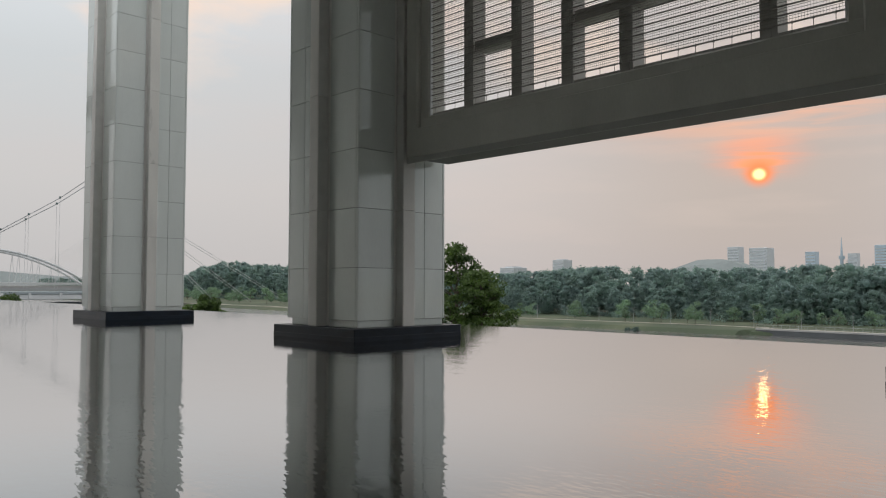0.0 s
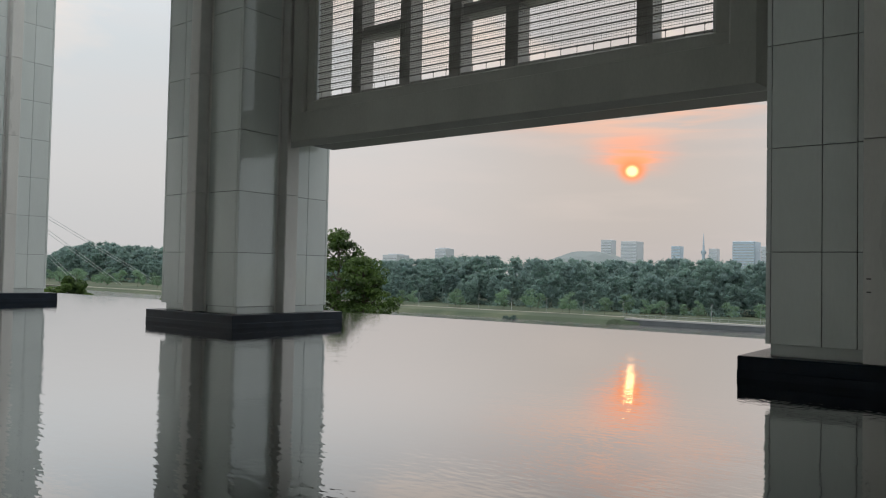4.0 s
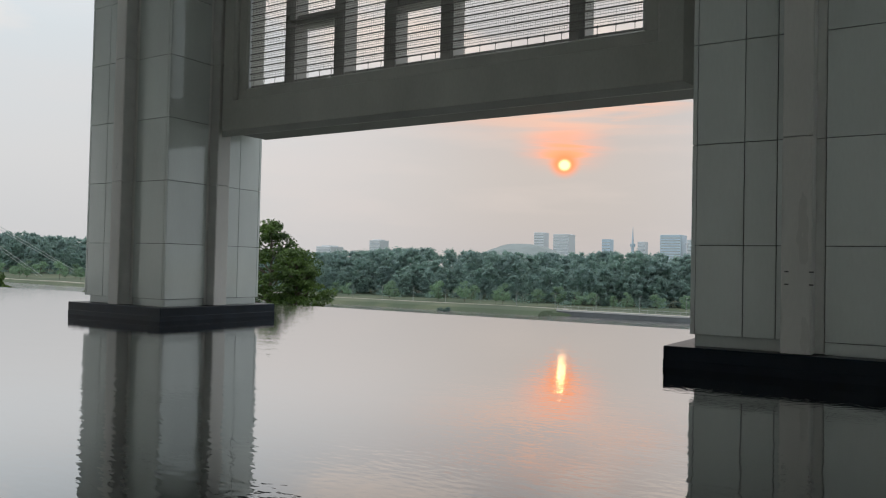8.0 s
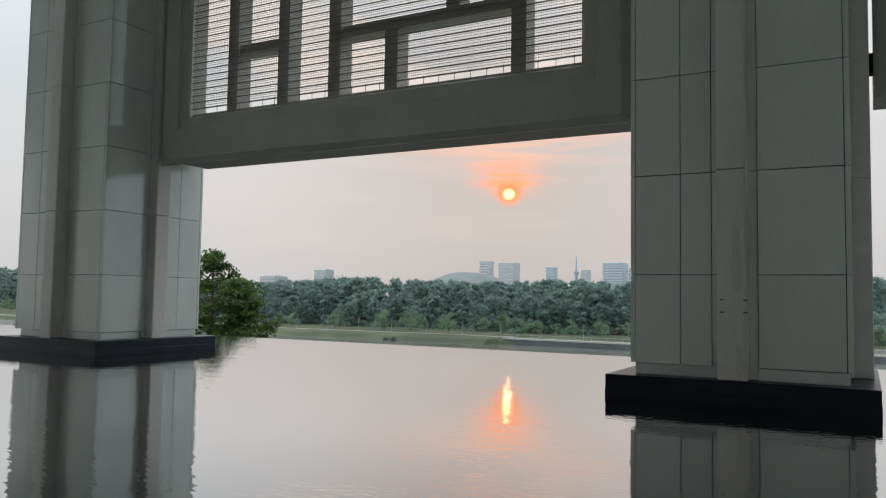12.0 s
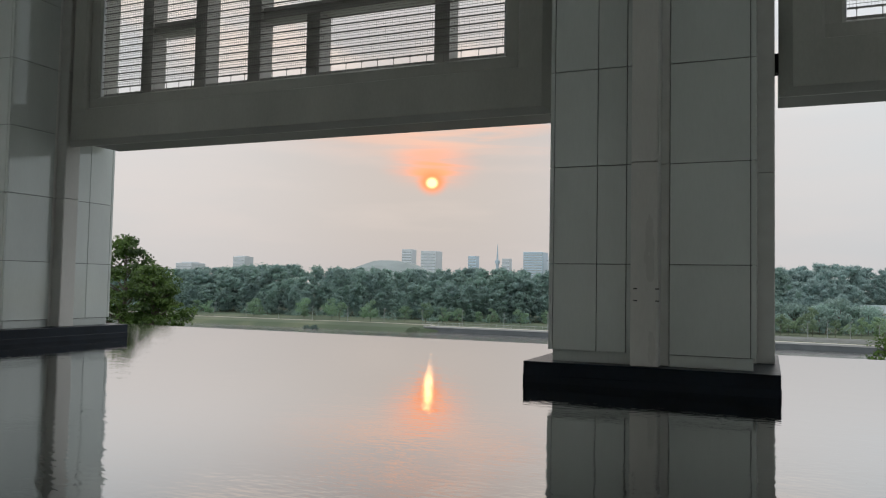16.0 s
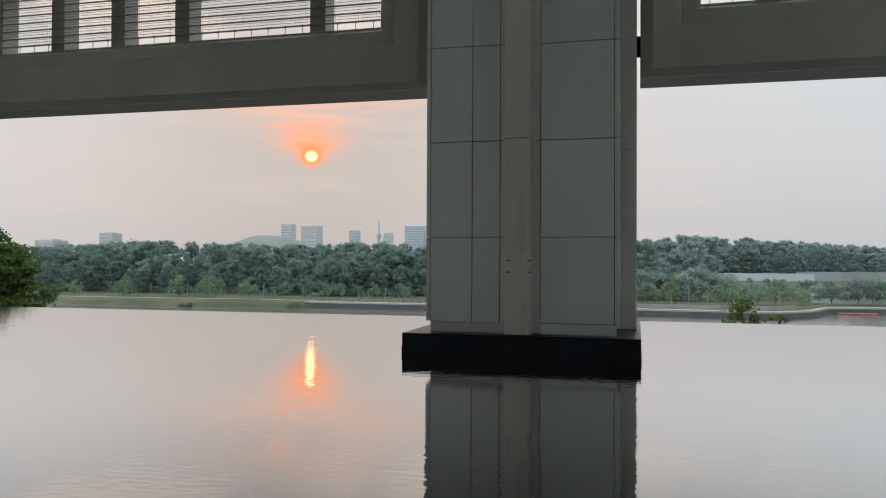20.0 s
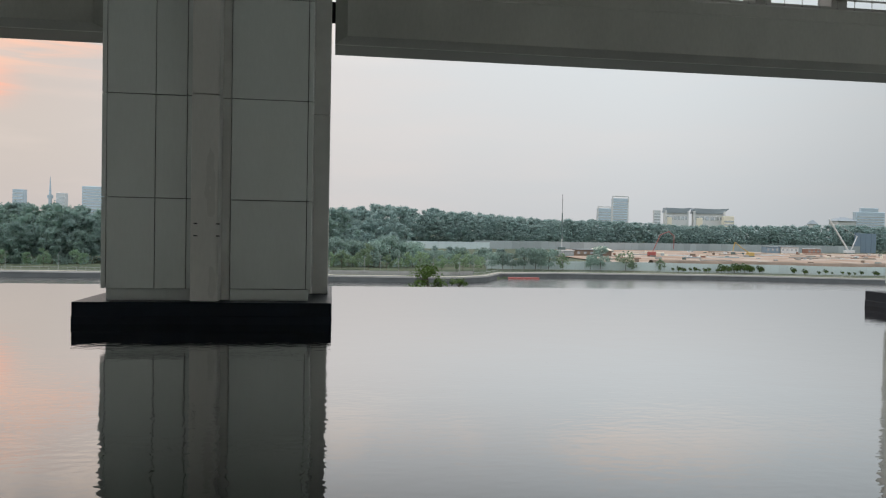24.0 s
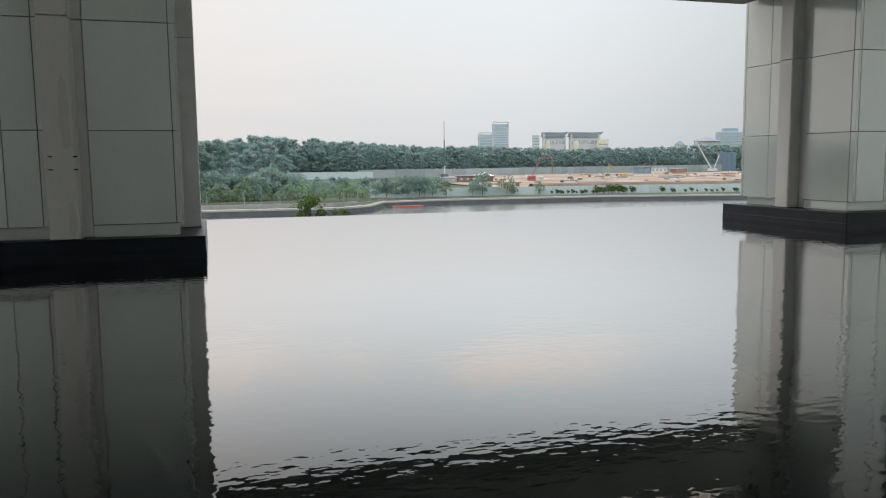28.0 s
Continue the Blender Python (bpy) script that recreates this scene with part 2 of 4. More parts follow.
PANEL = material("pale_grey_glazed_panel", (0.68, 0.72, 0.695), 0.10, metal=0.2, vary=0.07, streak=0.22, scale=0.9, fine=25, each=0.03)
STRIP = material("pale_warm_grey_strip", (0.67, 0.66, 0.625), 0.3, metal=0.05, vary=0.09, streak=0.3, scale=0.9, fine=25, each=0.02)
REVEAL = material("grey_reveal", (0.62, 0.62, 0.59), 0.4, vary=0.08)
CORE = material("dark_joint_backing", (0.10, 0.10, 0.10), 0.7, vary=0.1)
GRANITE = material("black_granite", (0.006, 0.012, 0.021), 0.36, vary=0.5, scale=2.0, fine=40, bump=0.15, spec=0.26)
BEAM = material("painted_grey_cladding", (0.47, 0.475, 0.435), 0.42, vary=0.13, scale=0.8, fine=20, streak=0.4)
STEEL = material("brushed_steel_mesh", (0.34, 0.33, 0.31), 0.35, metal=0.8, vary=0.1)
MULLION = material("dull_grey_mullion", (0.42, 0.415, 0.39), 0.5, vary=0.08)
# dark soffit tone, deepened further to paint in shade under the beam
SOFFIT = material("shade_toned_soffit", (0.15, 0.145, 0.14), 0.5, vary=0.1, scale=0.6, fine=15)
SLOT = material("dark_slot", (0.02, 0.02, 0.02), 0.7)
TERRACE = material("terrace_stone", (0.66, 0.675, 0.65), 0.4, vary=0.12, scale=1.0, fine=40, each=0.05)
QUAY = material("wet_dark_concrete", (0.09, 0.10, 0.105), 0.7, vary=0.25, scale=0.5, fine=5)
CONCRETE = material("weathered_concrete", (0.34, 0.34, 0.33), 0.75, vary=0.15, scale=0.4, fine=6, bump=0.2)
WALLPAINT = material("plain_wall_paint", (0.83, 0.84, 0.81), 0.7, vary=0.06, scale=0.5)
CEILPAINT = material("ceiling_paint", (0.83, 0.845, 0.83), 0.8, vary=0.05, scale=0.4)
GRASS = material("bank_grass", (0.06, 0.085, 0.045), 0.9, vary=0.3, scale=0.06, fine=2.0, tint=(0.09, 0.105, 0.06))
EARTH = material("red_earth", (0.35, 0.245, 0.18), 0.9, vary=0.25, scale=0.05, fine=0.8, tint=(0.40, 0.345, 0.30))
PATHMAT = material("pale_path", (0.42, 0.38, 0.33), 0.85, vary=0.1, scale=0.2)
BARK = material("brown_bark", (0.12, 0.10, 0.08), 0.9, vary=0.3, scale=4)
POLE = material("galvanised_pole", (0.36, 0.37, 0.38), 0.5, metal=0.3)
WHITE = material("white_paint", (0.62, 0.64, 0.65), 0.5, vary=0.05)
# skyline walls: distance haze is built into these pale, low-contrast tones
HAZECITY = material("hazed_glass_tower", (0.50, 0.61, 0.69), 0.3, metal=0.7, vary=0.05, scale=0.02)
HAZECITY2 = material("hazed_concrete_tower", (0.63, 0.67, 0.70), 0.35, metal=0.55, vary=0.05, scale=0.02)
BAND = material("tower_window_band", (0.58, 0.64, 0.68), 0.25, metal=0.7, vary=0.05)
ROOFGREY = material("grey_roof_sheet", (0.27, 0.32, 0.36), 0.6, vary=0.05)
CREAM = material("cream_facade", (0.80, 0.75, 0.63), 0.7, vary=0.05)
BLUEWALL = material("blue_sheet_cladding", (0.20, 0.28, 0.35), 0.5, vary=0.08, each=0.06)
HOARD = material("grey_hoarding_sheet", (0.34, 0.39, 0.41), 0.6, vary=0.12, each=0.12)
SILVER = material("silver_hoarding_sheet", (0.52, 0.61, 0.62), 0.5, vary=0.08, each=0.04)
GREENWALL = material("pale_green_sheet", (0.56, 0.66, 0.69), 0.6, vary=0.06, each=0.03)
RED = material("red_machine_paint", (0.36, 0.10, 0.09), 0.45, vary=0.1)
YELLOW = material("yellow_machine_paint", (0.50, 0.36, 0.13), 0.45, vary=0.1)
DARKGREEN = material("dark_mast_paint", (0.10, 0.15, 0.15), 0.5, vary=0.1)
LEAF = foliage("broad_dark_leaves", (0.016, 0.038, 0.014), (0.135, 0.22, 0.048))
BUSHLEAF = foliage("bush_leaves", (0.05, 0.08, 0.07), (0.08, 0.125, 0.10), gloss=0.2, haze_sheen=0.4)
# bank leaves paled, some blued: haze over the lake painted into them
LEAFB = foliage("hazed_young_leaves", (0.19, 0.28, 0.165), (0.32, 0.43, 0.245), gloss=0.8, haze_sheen=0.4)
LEAFW = foliage("hazed_dull_leaves", (0.17, 0.275, 0.17), (0.27, 0.40, 0.23), gloss=0.5, haze_sheen=0.4)
LEAFD = foliage("hazed_bank_leaves", (0.23, 0.325, 0.285), (0.33, 0.44, 0.37), gloss=0.4, haze_sheen=0.6)
# leaf tones lifted and blued: distance haze is mixed into the colour
WOODS = foliage("hazed_wood_leaves", (0.235, 0.325, 0.31), (0.31, 0.43, 0.35), gloss=0.1, haze_sheen=1.0, thin=0.7, patch=0.11)
# paler copy for woods farther off, with more haze put into it
WOODS2 = foliage("far_hazed_wood_leaves", (0.32, 0.43, 0.42), (0.385, 0.50, 0.465), gloss=0.1, haze_sheen=1.0, thin=0.65, patch=0.11)


def water(name, color, base, wave, distance, rough):
    """Dark or silty water under a gloss that grows from base, seen steeply, to 1 at grazing."""
    m = bpy.data.materials.new(name)
    m.use_nodes = True
    t = m.node_tree
    p = t.nodes["Principled BSDF"]
    p.inputs["Base Color"].default_value = (*color, 1)
    p.inputs["Roughness"].default_value, p.inputs["Specular IOR Level"].default_value = 0.6, 0.0
    co = t.nodes.new("ShaderNodeTexCoord").outputs["Object"]
    mp = t.nodes.new("ShaderNodeMapping")
    mp.inputs["Scale"].default_value = (0.75, 1.3, 1.0)
    t.links.new(co, mp.inputs[0])
    n1, n2 = t.nodes.new("ShaderNodeTexNoise"), t.nodes.new("ShaderNodeTexNoise")
    n1.inputs["Scale"].default_value, n1.inputs["Detail"].default_value, n1.inputs["Roughness"].default_value = wave, 2.0, 0.4
    n2.inputs["Scale"].default_value, n2.inputs["Detail"].default_value = wave * 0.17, 2.0
    for n in (n1, n2):
        t.links.new(mp.outputs[0], n.inputs["Vector"])
    add = t.nodes.new("ShaderNodeMath")
    add.operation = "MULTIPLY_ADD"
    t.links.new(n2.outputs[0], add.inputs[0])
    add.inputs[1].default_value = 2.0
    t.links.new(n1.outputs[0], add.inputs[2])
    b = t.nodes.new("ShaderNodeBump")
    b.inputs["Strength"].default_value, b.inputs["Distance"].default_value = 1.0, distance
    t.links.new(add.outputs[0], b.inputs["Height"])
    gloss = t.nodes.new("ShaderNodeBsdfGlossy")
    gloss.inputs["Roughness"].default_value = rough
    t.links.new(b.outputs[0], gloss.inputs["Normal"])
    edge = t.nodes.new("ShaderNodeLayerWeight")
    share = t.nodes.new("ShaderNodeMapRange")
    share.interpolation_type = "SMOOTHSTEP"
    share.inputs[1].default_value, share.inputs[2].default_value, share.inputs[3].default_value = 0.58, 0.86, base
    t.links.new(edge.outputs["Facing"], share.inputs[0])
    both = t.nodes.new("ShaderNodeMixShader")
    t.links.new(share.outputs[0], both.inputs[0])
    t.links.new(p.outputs[0], both.inputs[1])
    t.links.new(gloss.outputs[0], both.inputs[2])
    t.links.new(both.outputs[0], t.nodes["Material Output"].inputs[0])
    return m


POOL = water("still_pool_water", (0.005, 0.012, 0.010), 0.18, 9.5, 0.0016, 0.0)
LAKE = water("rippled_lake_water", (0.10, 0.12, 0.125), 0.25, 0.9, 0.03, 0.16)


# ---- builders ----
BOXES = {}


def box_mesh(sx, sy, sz, mat, bevel):
    """A box with chamfered edges, about its centre; alike boxes share their mesh."""
    key = (round(sx, 4), round(sy, 4), round(sz, 4), mat.name, bevel)
    if key not in BOXES:
        bm = bmesh.new()
        add_box(bm, -sx / 2, sx / 2, -sy / 2, sy / 2, -sz / 2, sz / 2, bevel)
        me = bpy.data.meshes.new("piece")
        bm.to_mesh(me)
        bm.free()
        me.materials.append(mat)
        BOXES[key] = me
    return BOXES[key]


def add_box(bm, x0, x1, y0, y1, z0, z1, bevel=0.0):
    c = [(x0, y0, z0), (x1, y0, z0), (x1, y1, z0), (x0, y1, z0), (x0, y0, z1), (x1, y0, z1), (x1, y1, z1), (x0, y1, z1)]
    vs = [bm.verts.new(p) for p in c]
    fs = [bm.faces.new([vs[i] for i in f]) for f in ((3, 2, 1, 0), (4, 5, 6, 7), (0, 1, 5, 4), (1, 2, 6, 5), (2, 3, 7, 6), (3, 0, 4, 7))]
    if bevel:
        es = list({e for f in fs for e in f.edges})
        bmesh.ops.bevel(bm, geom=es, offset=bevel, segments=1, affect="EDGES")


def add_tube(bm, a, b, r0, r1=None, sides=8):
    """A tapered tube from a to b."""
    a, b = Vector(a), Vector(b)
    r1 = r0 if r1 is None else r1
    q = (b - a).to_track_quat("Z", "Y").to_matrix()
    rings = []
    for p, r in ((a, r0), (b, r1)):
        rings.append([bm.verts.new(p + q @ Vector((r * math.cos(2 * math.pi * i / sides), r * math.sin(2 * math.pi * i / sides), 0))) for i in range(sides)])
    for i in range(sides):
        j = (i + 1) % sides
        bm.faces.new((rings[0][i], rings[0][j], rings[1][j], rings[1][i]))
    bm.faces.new(rings[0][::-1])
    bm.faces.new(rings[1])


def part(name, bm, mat, parent=None, label="", at=None):
    me = bpy.data.meshes.new(name)
    bm.to_mesh(me)
    bm.free()
    me.materials.append(mat)
    ob = new(name, me)
    if at is not None:
        ob.location = at
    if parent is not None:
        ob.parent = parent
    if label:
        ob["label"] = label
    return ob


def piece(name, x0, x1, y0, y1, z0, z1, mat, parent=None, bevel=0.006, label=""):
    """A box of its own that shares its mesh with those of its size."""
    ob = new(name, box_mesh(x1 - x0, y1 - y0, z1 - z0, mat, bevel))
    ob.location = ((x0 + x1) / 2, (y0 + y1) / 2, (z0 + z1) / 2)
    if parent is not None:
        ob.parent = parent
    if label:
        ob["label"] = label
    return ob


def thing(name, at, label, category, group=""):
    ob = new(name)
    ob.location = at
    return tagged(ob, label, category, group)


def raw(name, verts, faces, mat, parent=None):
    me = bpy.data.meshes.new(name)
    me.from_pydata(verts, [], faces)
    me.materials.append(mat)
    ob = new(name, me)
    if parent is not None:
        ob.parent = parent
    return ob


# ---- the pool, the lake and the ground ----
WATER = 0.02
EDGE = 9.2
ob = piece("pool_water", -110, 90, -13.4, EDGE, WATER - 0.4, WATER, POOL, bevel=0.0)
tagged(ob, "still dark reflecting water of an infinity pool", "water", kind="structure")
ob = piece("pool_edge_wall", -110, 90, EDGE + 0.003, EDGE + 0.35, -9.0, WATER - 0.05, CONCRETE)
tagged(ob, "concrete weir wall below the pool's overflowing edge", "wall", kind="structure")
ob = piece("lake_water", -1500, 1500, 20, 900, -10.0, -9.5, LAKE, bevel=0.0)
tagged(ob, "grey lake below the pool with faint ripples", "water", kind="structure")

BANK = ((-1500, 190), (-420, 175), (-150, 152), (-79, 152), (-77, 163), (-2, 161), (2, 158), (30, 156), (38, 163), (44, 177), (60, 181), (105, 179), (145, 168), (220, 150), (700, 90), (1500, 40))


def bank(x):
    for (ax, ay), (bx, by) in zip(BANK, BANK[1:]):
        if x <= bx:
            return ay + (by - ay) * (x - ax) / (bx - ax)
    return 40


def ground_height(x, y):
    if y < 76:
        return -5.0 - 6.0 * max(0.0, (y - 14) / 62)
    s = y - bank(x)
    if s < -3:
        return -12.0
    steep = x > -78
    z = -12 + 3.6 * min(1, (s + 3) / (3.2 if steep else 9))
    rise = max(0.0, y - 240) * (0.004 + 0.016 * min(1.0, max(0.0, (40 - x) / 26)))
    return min(z, -8.45) + min(rise, 9) + 0.25 * noise.noise((x * 0.03, y * 0.03, 0)) * (s > 12)


xs = np.unique(np.concatenate([np.linspace(-2500, -420, 14), np.arange(-420, 420, 6), np.linspace(420, 2500, 14), [-79, -77.5]]))
ys = np.unique(np.concatenate([[9.6], np.arange(14, 150, 12), np.arange(150, 260, 2.5), np.arange(260, 520, 16), np.linspace(540, 4200, 14)]))
verts = [(x, y, ground_height(x, y)) for y in ys for x in xs]
n = len(xs)
faces = [(j * n + i, j * n + i + 1, (j + 1) * n + i + 1, (j + 1) * n + i) for j in range(len(ys) - 1) for i in range(n - 1)]
ob = raw("ground", verts, faces, GRASS)
tagged(ob, "green grassy banks and land beyond the lake", "ground", kind="structure")

# terrace and unseen building behind the camera, its extents set to shade the piers
ob = piece("floor", -62, 80, -27, -13.4, -0.5, 0.14, TERRACE)
tagged(ob, "polished stone terrace beside the pool", "floor", kind="structure")
ob = piece("wall_south", -62, 80, -27.4, -27, -0.5, 15.0, WALLPAINT)
tagged(ob, "unseen plain wall behind the terrace", "wall", kind="structure")
ob = piece("ceiling", -22, 31, -27.4, 4.2, 15.0, 15.5, CEILPAINT)
tagged(ob, "unseen high ceiling over the terrace", "ceiling", kind="structure")
# added out of view, to keep sky light off the western piers
ob = piece("ceiling_2", -62, -22.003, -27.4, -6.0, 15.0, 15.5, CEILPAINT)
tagged(ob, "unseen ceiling stretch added to shade the western piers", "ceiling", kind="structure")


# ---- piers ----
LEVELS = [0.61, 2.2, 4.0, 5.8, 7.6, 9.4, 11.2, 13.0, 14.8, 16.6, 18.4]
GAP = 0.013
DEEP = 0.18
THIN = 0.03


def face_box(side, u0, u1, d0, d1):
    """Plan box of a stretch u0..u1 of one face, from depth d0 (out) to d1 (in). The front counts from its right end, the sides from the front."""
    if side == "front":
        return 1.8 - u1, 1.8 - u0, d0, d1
    if side == "right":
        return 1.8 - d1, 1.8 - d0, u0, u1
    return -1.8 + d0, -1.8 + d1, u0, u1


def build_pier():
    pier = thing("pier", (0, 0, 0), "tall square pier clad in pale grey panels on black plinth", "pier", "piers in the pool")
    piece("plinth", -2.18, 2.18, -0.38, 3.98, -0.6, 0.40, GRANITE, pier, 0.012, "black polished granite plinth")
    piece("plinth_course", -2.186, 2.186, -0.386, 3.986, -0.6, 0.165, GRANITE, pier, 0.012, "black polished granite course")
    bm = bmesh.new()
    add_box(bm, -1.8 + THIN * 3, 1.8 - THIN * 3, THIN * 3, 3.6 - THIN * 3, 0.39, 18.5)
    part("core", bm, CORE, pier, "dark backing behind the joints")
    for side in ("front", "right", "left"):
        lo, hi = (0.0, 3.59) if side == "front" else (THIN, 3.6)
        # the strip and its proud neighbours; on the front the panels beyond the strip stand forward with it
        s0, s1, proud, out, joint = {"front": (1.60, 2.05, -0.35, -0.1, 2.70), "right": (1.55, 2.02, -0.3, 0.0, 2.70), "left": (1.61, 2.03, -0.3, -0.12, 2.56)}[side]
        for z0, z1 in zip(LEVELS, LEVELS[1:]):
            for stretch in (("corner_panel", 0.0, 0.09, 0.0) if side == "front" else None, ("panel", 0.09 if side == "front" else lo, 1.43, 0.0), ("step_panel", s1, 2.17, -0.1), ("panel", 2.17, joint, out), ("panel", joint, 3.51, out), ("corner_panel", 3.51, hi, out)):
                if stretch is None:
                    continue
                name, u0, u1, d = stretch
                edge = 0.0 if side == "front" and name == "corner_panel" else GAP / 2
                x0, x1, y0, y1 = face_box(side, u0 + (edge if u0 < 0.1 else GAP / 2), u1 - (edge if u1 > 3.58 else GAP / 2), d, THIN if name != "step_panel" else DEEP - 0.002)
                piece(name, x0, x1, y0, y1, z0 + GAP / 2, z1 - GAP / 2, PANEL, pier, 0.004)
        for z0, z1 in zip(LEVELS[::2], LEVELS[2::2]):
            x0, x1, y0, y1 = face_box(side, s0, s1, proud, DEEP - 0.002)
            strip = piece("pilaster_strip", x0, x1, y0, y1, z0 + GAP / 2 - (0.0 if z0 > 1 else 0.2), z1 - GAP / 2, STRIP, pier, 0.008)
            if side == "front" and z0 < 1:
                foot = strip
            x0, x1, y0, y1 = face_box(side, 1.43 + GAP / 2, s0 - 0.02, 0.02, DEEP - 0.002)
            piece("groove_lining", x0, x1, y0, y1, z0 + GAP / 2 - (0.0 if z0 > 1 else 0.2), z1 - GAP / 2, REVEAL, pier, 0.003)
            x0, x1, y0, y1 = face_box(side, s0 - 0.018, s0 - 0.001, proud + 0.015, DEEP - 0.002)
            piece("reveal", x0, x1, y0, y1, z0 + GAP / 2 - (0.0 if z0 > 1 else 0.2), z1 - GAP / 2, REVEAL, pier, 0.003, "grey return of the strip")
        for u0, u1 in ((0.06 if side == "front" else 0.06 + THIN, 1.43), (2.03, 3.54)):
            x0, x1, y0, y1 = face_box(side, u0, u1, 0.05, 0.05 + THIN)
            piece("skirting", x0, x1, y0, y1, 0.401, 0.61 - GAP / 2, PANEL, pier, 0.004)
    for z0, z1 in zip(LEVELS, LEVELS[1:]):
        piece("back_panel", -1.8 + THIN * 3, 1.8 - THIN * 3, 3.6 - THIN * 3 + 0.002, 3.6 - 0.01, z0 + GAP / 2, z1 - GAP / 2, PANEL, pier, 0.004)
    return pier, foot


pier_c, foot = build_pier()
for x in (-18.25, 17.97, -37.2):
    copy_thing(pier_c, pose(x, 0, 0))
for x in (-0.20, 0.175):
    for z in (1.545, 1.755):
        slot = piece("slot", x, x + 0.065, -0.354, -0.33, z, z + 0.02, SLOT, foot, 0.0, "short dark slot")
        slot.location -= foot.location
pier_c["label"] = "tall square pier with dark slots in its pale grey cladding"


# ---- beams with framed screens ----
def build_screen(x0, x1, flip):
    """A deep frame hung between two piers: hollow box members, mullions of irregular spacing and a woven steel screen before them."""
    w = x1 - x0
    top = thing("screen_frame", (x0, 0, 0), "deep grey clad frame with woven steel screen between two piers", "screen", "screens between the piers")
    z0, zt = 5.63, 12.6
    yf, yb = 1.40, 3.42
    left, right, sill = (1.06, 1.12, 6.78) if not flip else (1.12, 1.06, 6.78)
    # members: chamfered bottom beam, sides, head
    def member(name, ax, bx, az, bz, deep=None):
        return piece(name, ax, bx, yf, deep or yb, az, bz, BEAM, top, 0.10)
    bm = bmesh.new()
    # section: depth, height and how far the mitred ends are cut back; a chamfer runs along the lower front edge
    profile = ((yf, sill - 0.36, 0.24), (yf, 5.565, 0.24), (yf + 0.22, 5.44, 0), (yf + 0.27, 5.44, 0), (yf + 0.28, z0, 0), (yb, z0, 0), (yb, sill - 0.28, 0), (yf + 0.22, sill - 0.28, 0))
    ends = [[bm.verts.new((x + way * cut, y, z)) for y, z, cut in profile] for x, way in ((0, 1), (w, -1))]
    for i in range(len(profile)):
        j = (i + 1) % len(profile)
        bm.faces.new((ends[0][i], ends[0][j], ends[1][j], ends[1][i]))
    for end in ends:
        bm.faces.new((end[0], end[1], end[2], end[7]))
        bm.faces.new(end[2:])
    bmesh.ops.recalc_face_normals(bm, faces=bm.faces)
    beam = part("bottom_beam", bm, BEAM, top)
    # board added under the beam; its colour holds part of the shade
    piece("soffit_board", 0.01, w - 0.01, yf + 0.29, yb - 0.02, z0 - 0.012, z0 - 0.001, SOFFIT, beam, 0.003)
    member("head_beam", 0, w, zt - 0.9, zt)
    for x, way, wide in ((0, 1, left - 0.34), (w, -1, right - 0.34)):
        bm = bmesh.new()
        plan = ((0.24, yf), (wide - 0.05, yf), (wide, yf + 0.05), (wide, 2.26), (0, 2.26), (0, yf + 0.22))
        rings = [[bm.verts.new((x + way * u, y, z)) for u, y in plan] for z in (sill - 0.358, zt - 0.8)]
        for i in range(len(plan)):
            j = (i + 1) % len(plan)
            bm.faces.new((rings[0][i], rings[0][j], rings[1][j], rings[1][i]))
        bm.faces.new(rings[0])
        bm.faces.new(rings[1])
        bmesh.ops.recalc_face_normals(bm, faces=bm.faces)
        part("side_member", bm, BEAM, top)
    # stepped inner frame
    def inner(name, ax, bx, az, bz, y):
        return piece(name, ax, bx, y, 2.24, az, bz, BEAM, top, 0.05)
    inner("inner_sill", left - 0.44, w - right + 0.44, sill - 0.42, sill, 1.56)
    inner("inner_jamb", left - 0.44, left, sill - 0.1, zt - 0.8, 1.555)
    inner("inner_jamb", w - right, w - right + 0.44, sill - 0.1, zt - 0.8, 1.555)
    piece("bottom_rail", left, w - right, 1.74, 2.2, sill, sill + 0.10, MULLION, top, 0.004)
    # thin bright edging round the screen
    piece("edging", left, left + 0.03, 1.60, 1.70, sill, zt - 0.8, WHITE, top, 0.003, "thin pale edging")
    piece("edging", w - right - 0.03, w - right, 1.60, 1.70, sill, zt - 0.8, WHITE, top, 0.003, "thin pale edging")
    # mullions
    def X(a):
        return a if not flip else w - a
    def bar(a, b, az, bz):
        a, b = sorted((X(a), X(b)))
        piece("mullion", a, b, 1.72, 2.24, az, bz, MULLION, top, 0.01)
    hi = zt - 0.8
    for a in (2.52, 4.34, 6.04, 11.2):
        bar(a - 0.14, a + 0.24, sill, hi)
    bar(7.64, 8.02, sill, 8.37)
    bar(9.36, 9.74, 8.66, hi)
    bar(2.82, 4.34, 8.41, 8.67)
    bar(6.34, 11.2, 8.37, 8.66)
    bar(2.82, 4.34, 10.4, 10.7)
    bar(6.34, 9.5, 10.0, 10.3)
    bar(11.5, w - 1.1, 9.6, 9.9)
    # woven screen: stout horizontal rods, fine upright wires
    z = sill + 0.22
    while z < hi:
        bm = bmesh.new()
        add_box(bm, left + 0.04, w - right - 0.04, 1.62, 1.655, z - 0.0095, z + 0.0095)
        part("screen_rod", bm, STEEL, top)
        z += 0.19
    bm = bmesh.new()
    x = left + 0.08
    while x < w - right - 0.05:
        add_box(bm, x - 0.0022, x + 0.0022, 1.66, 1.666, sill + 0.20, hi)
        x += 0.06
    z = sill + 0.25
    while z < hi:
        add_box(bm, left + 0.04, w - right - 0.04, 1.663, 1.669, z - 0.0045, z + 0.0045)
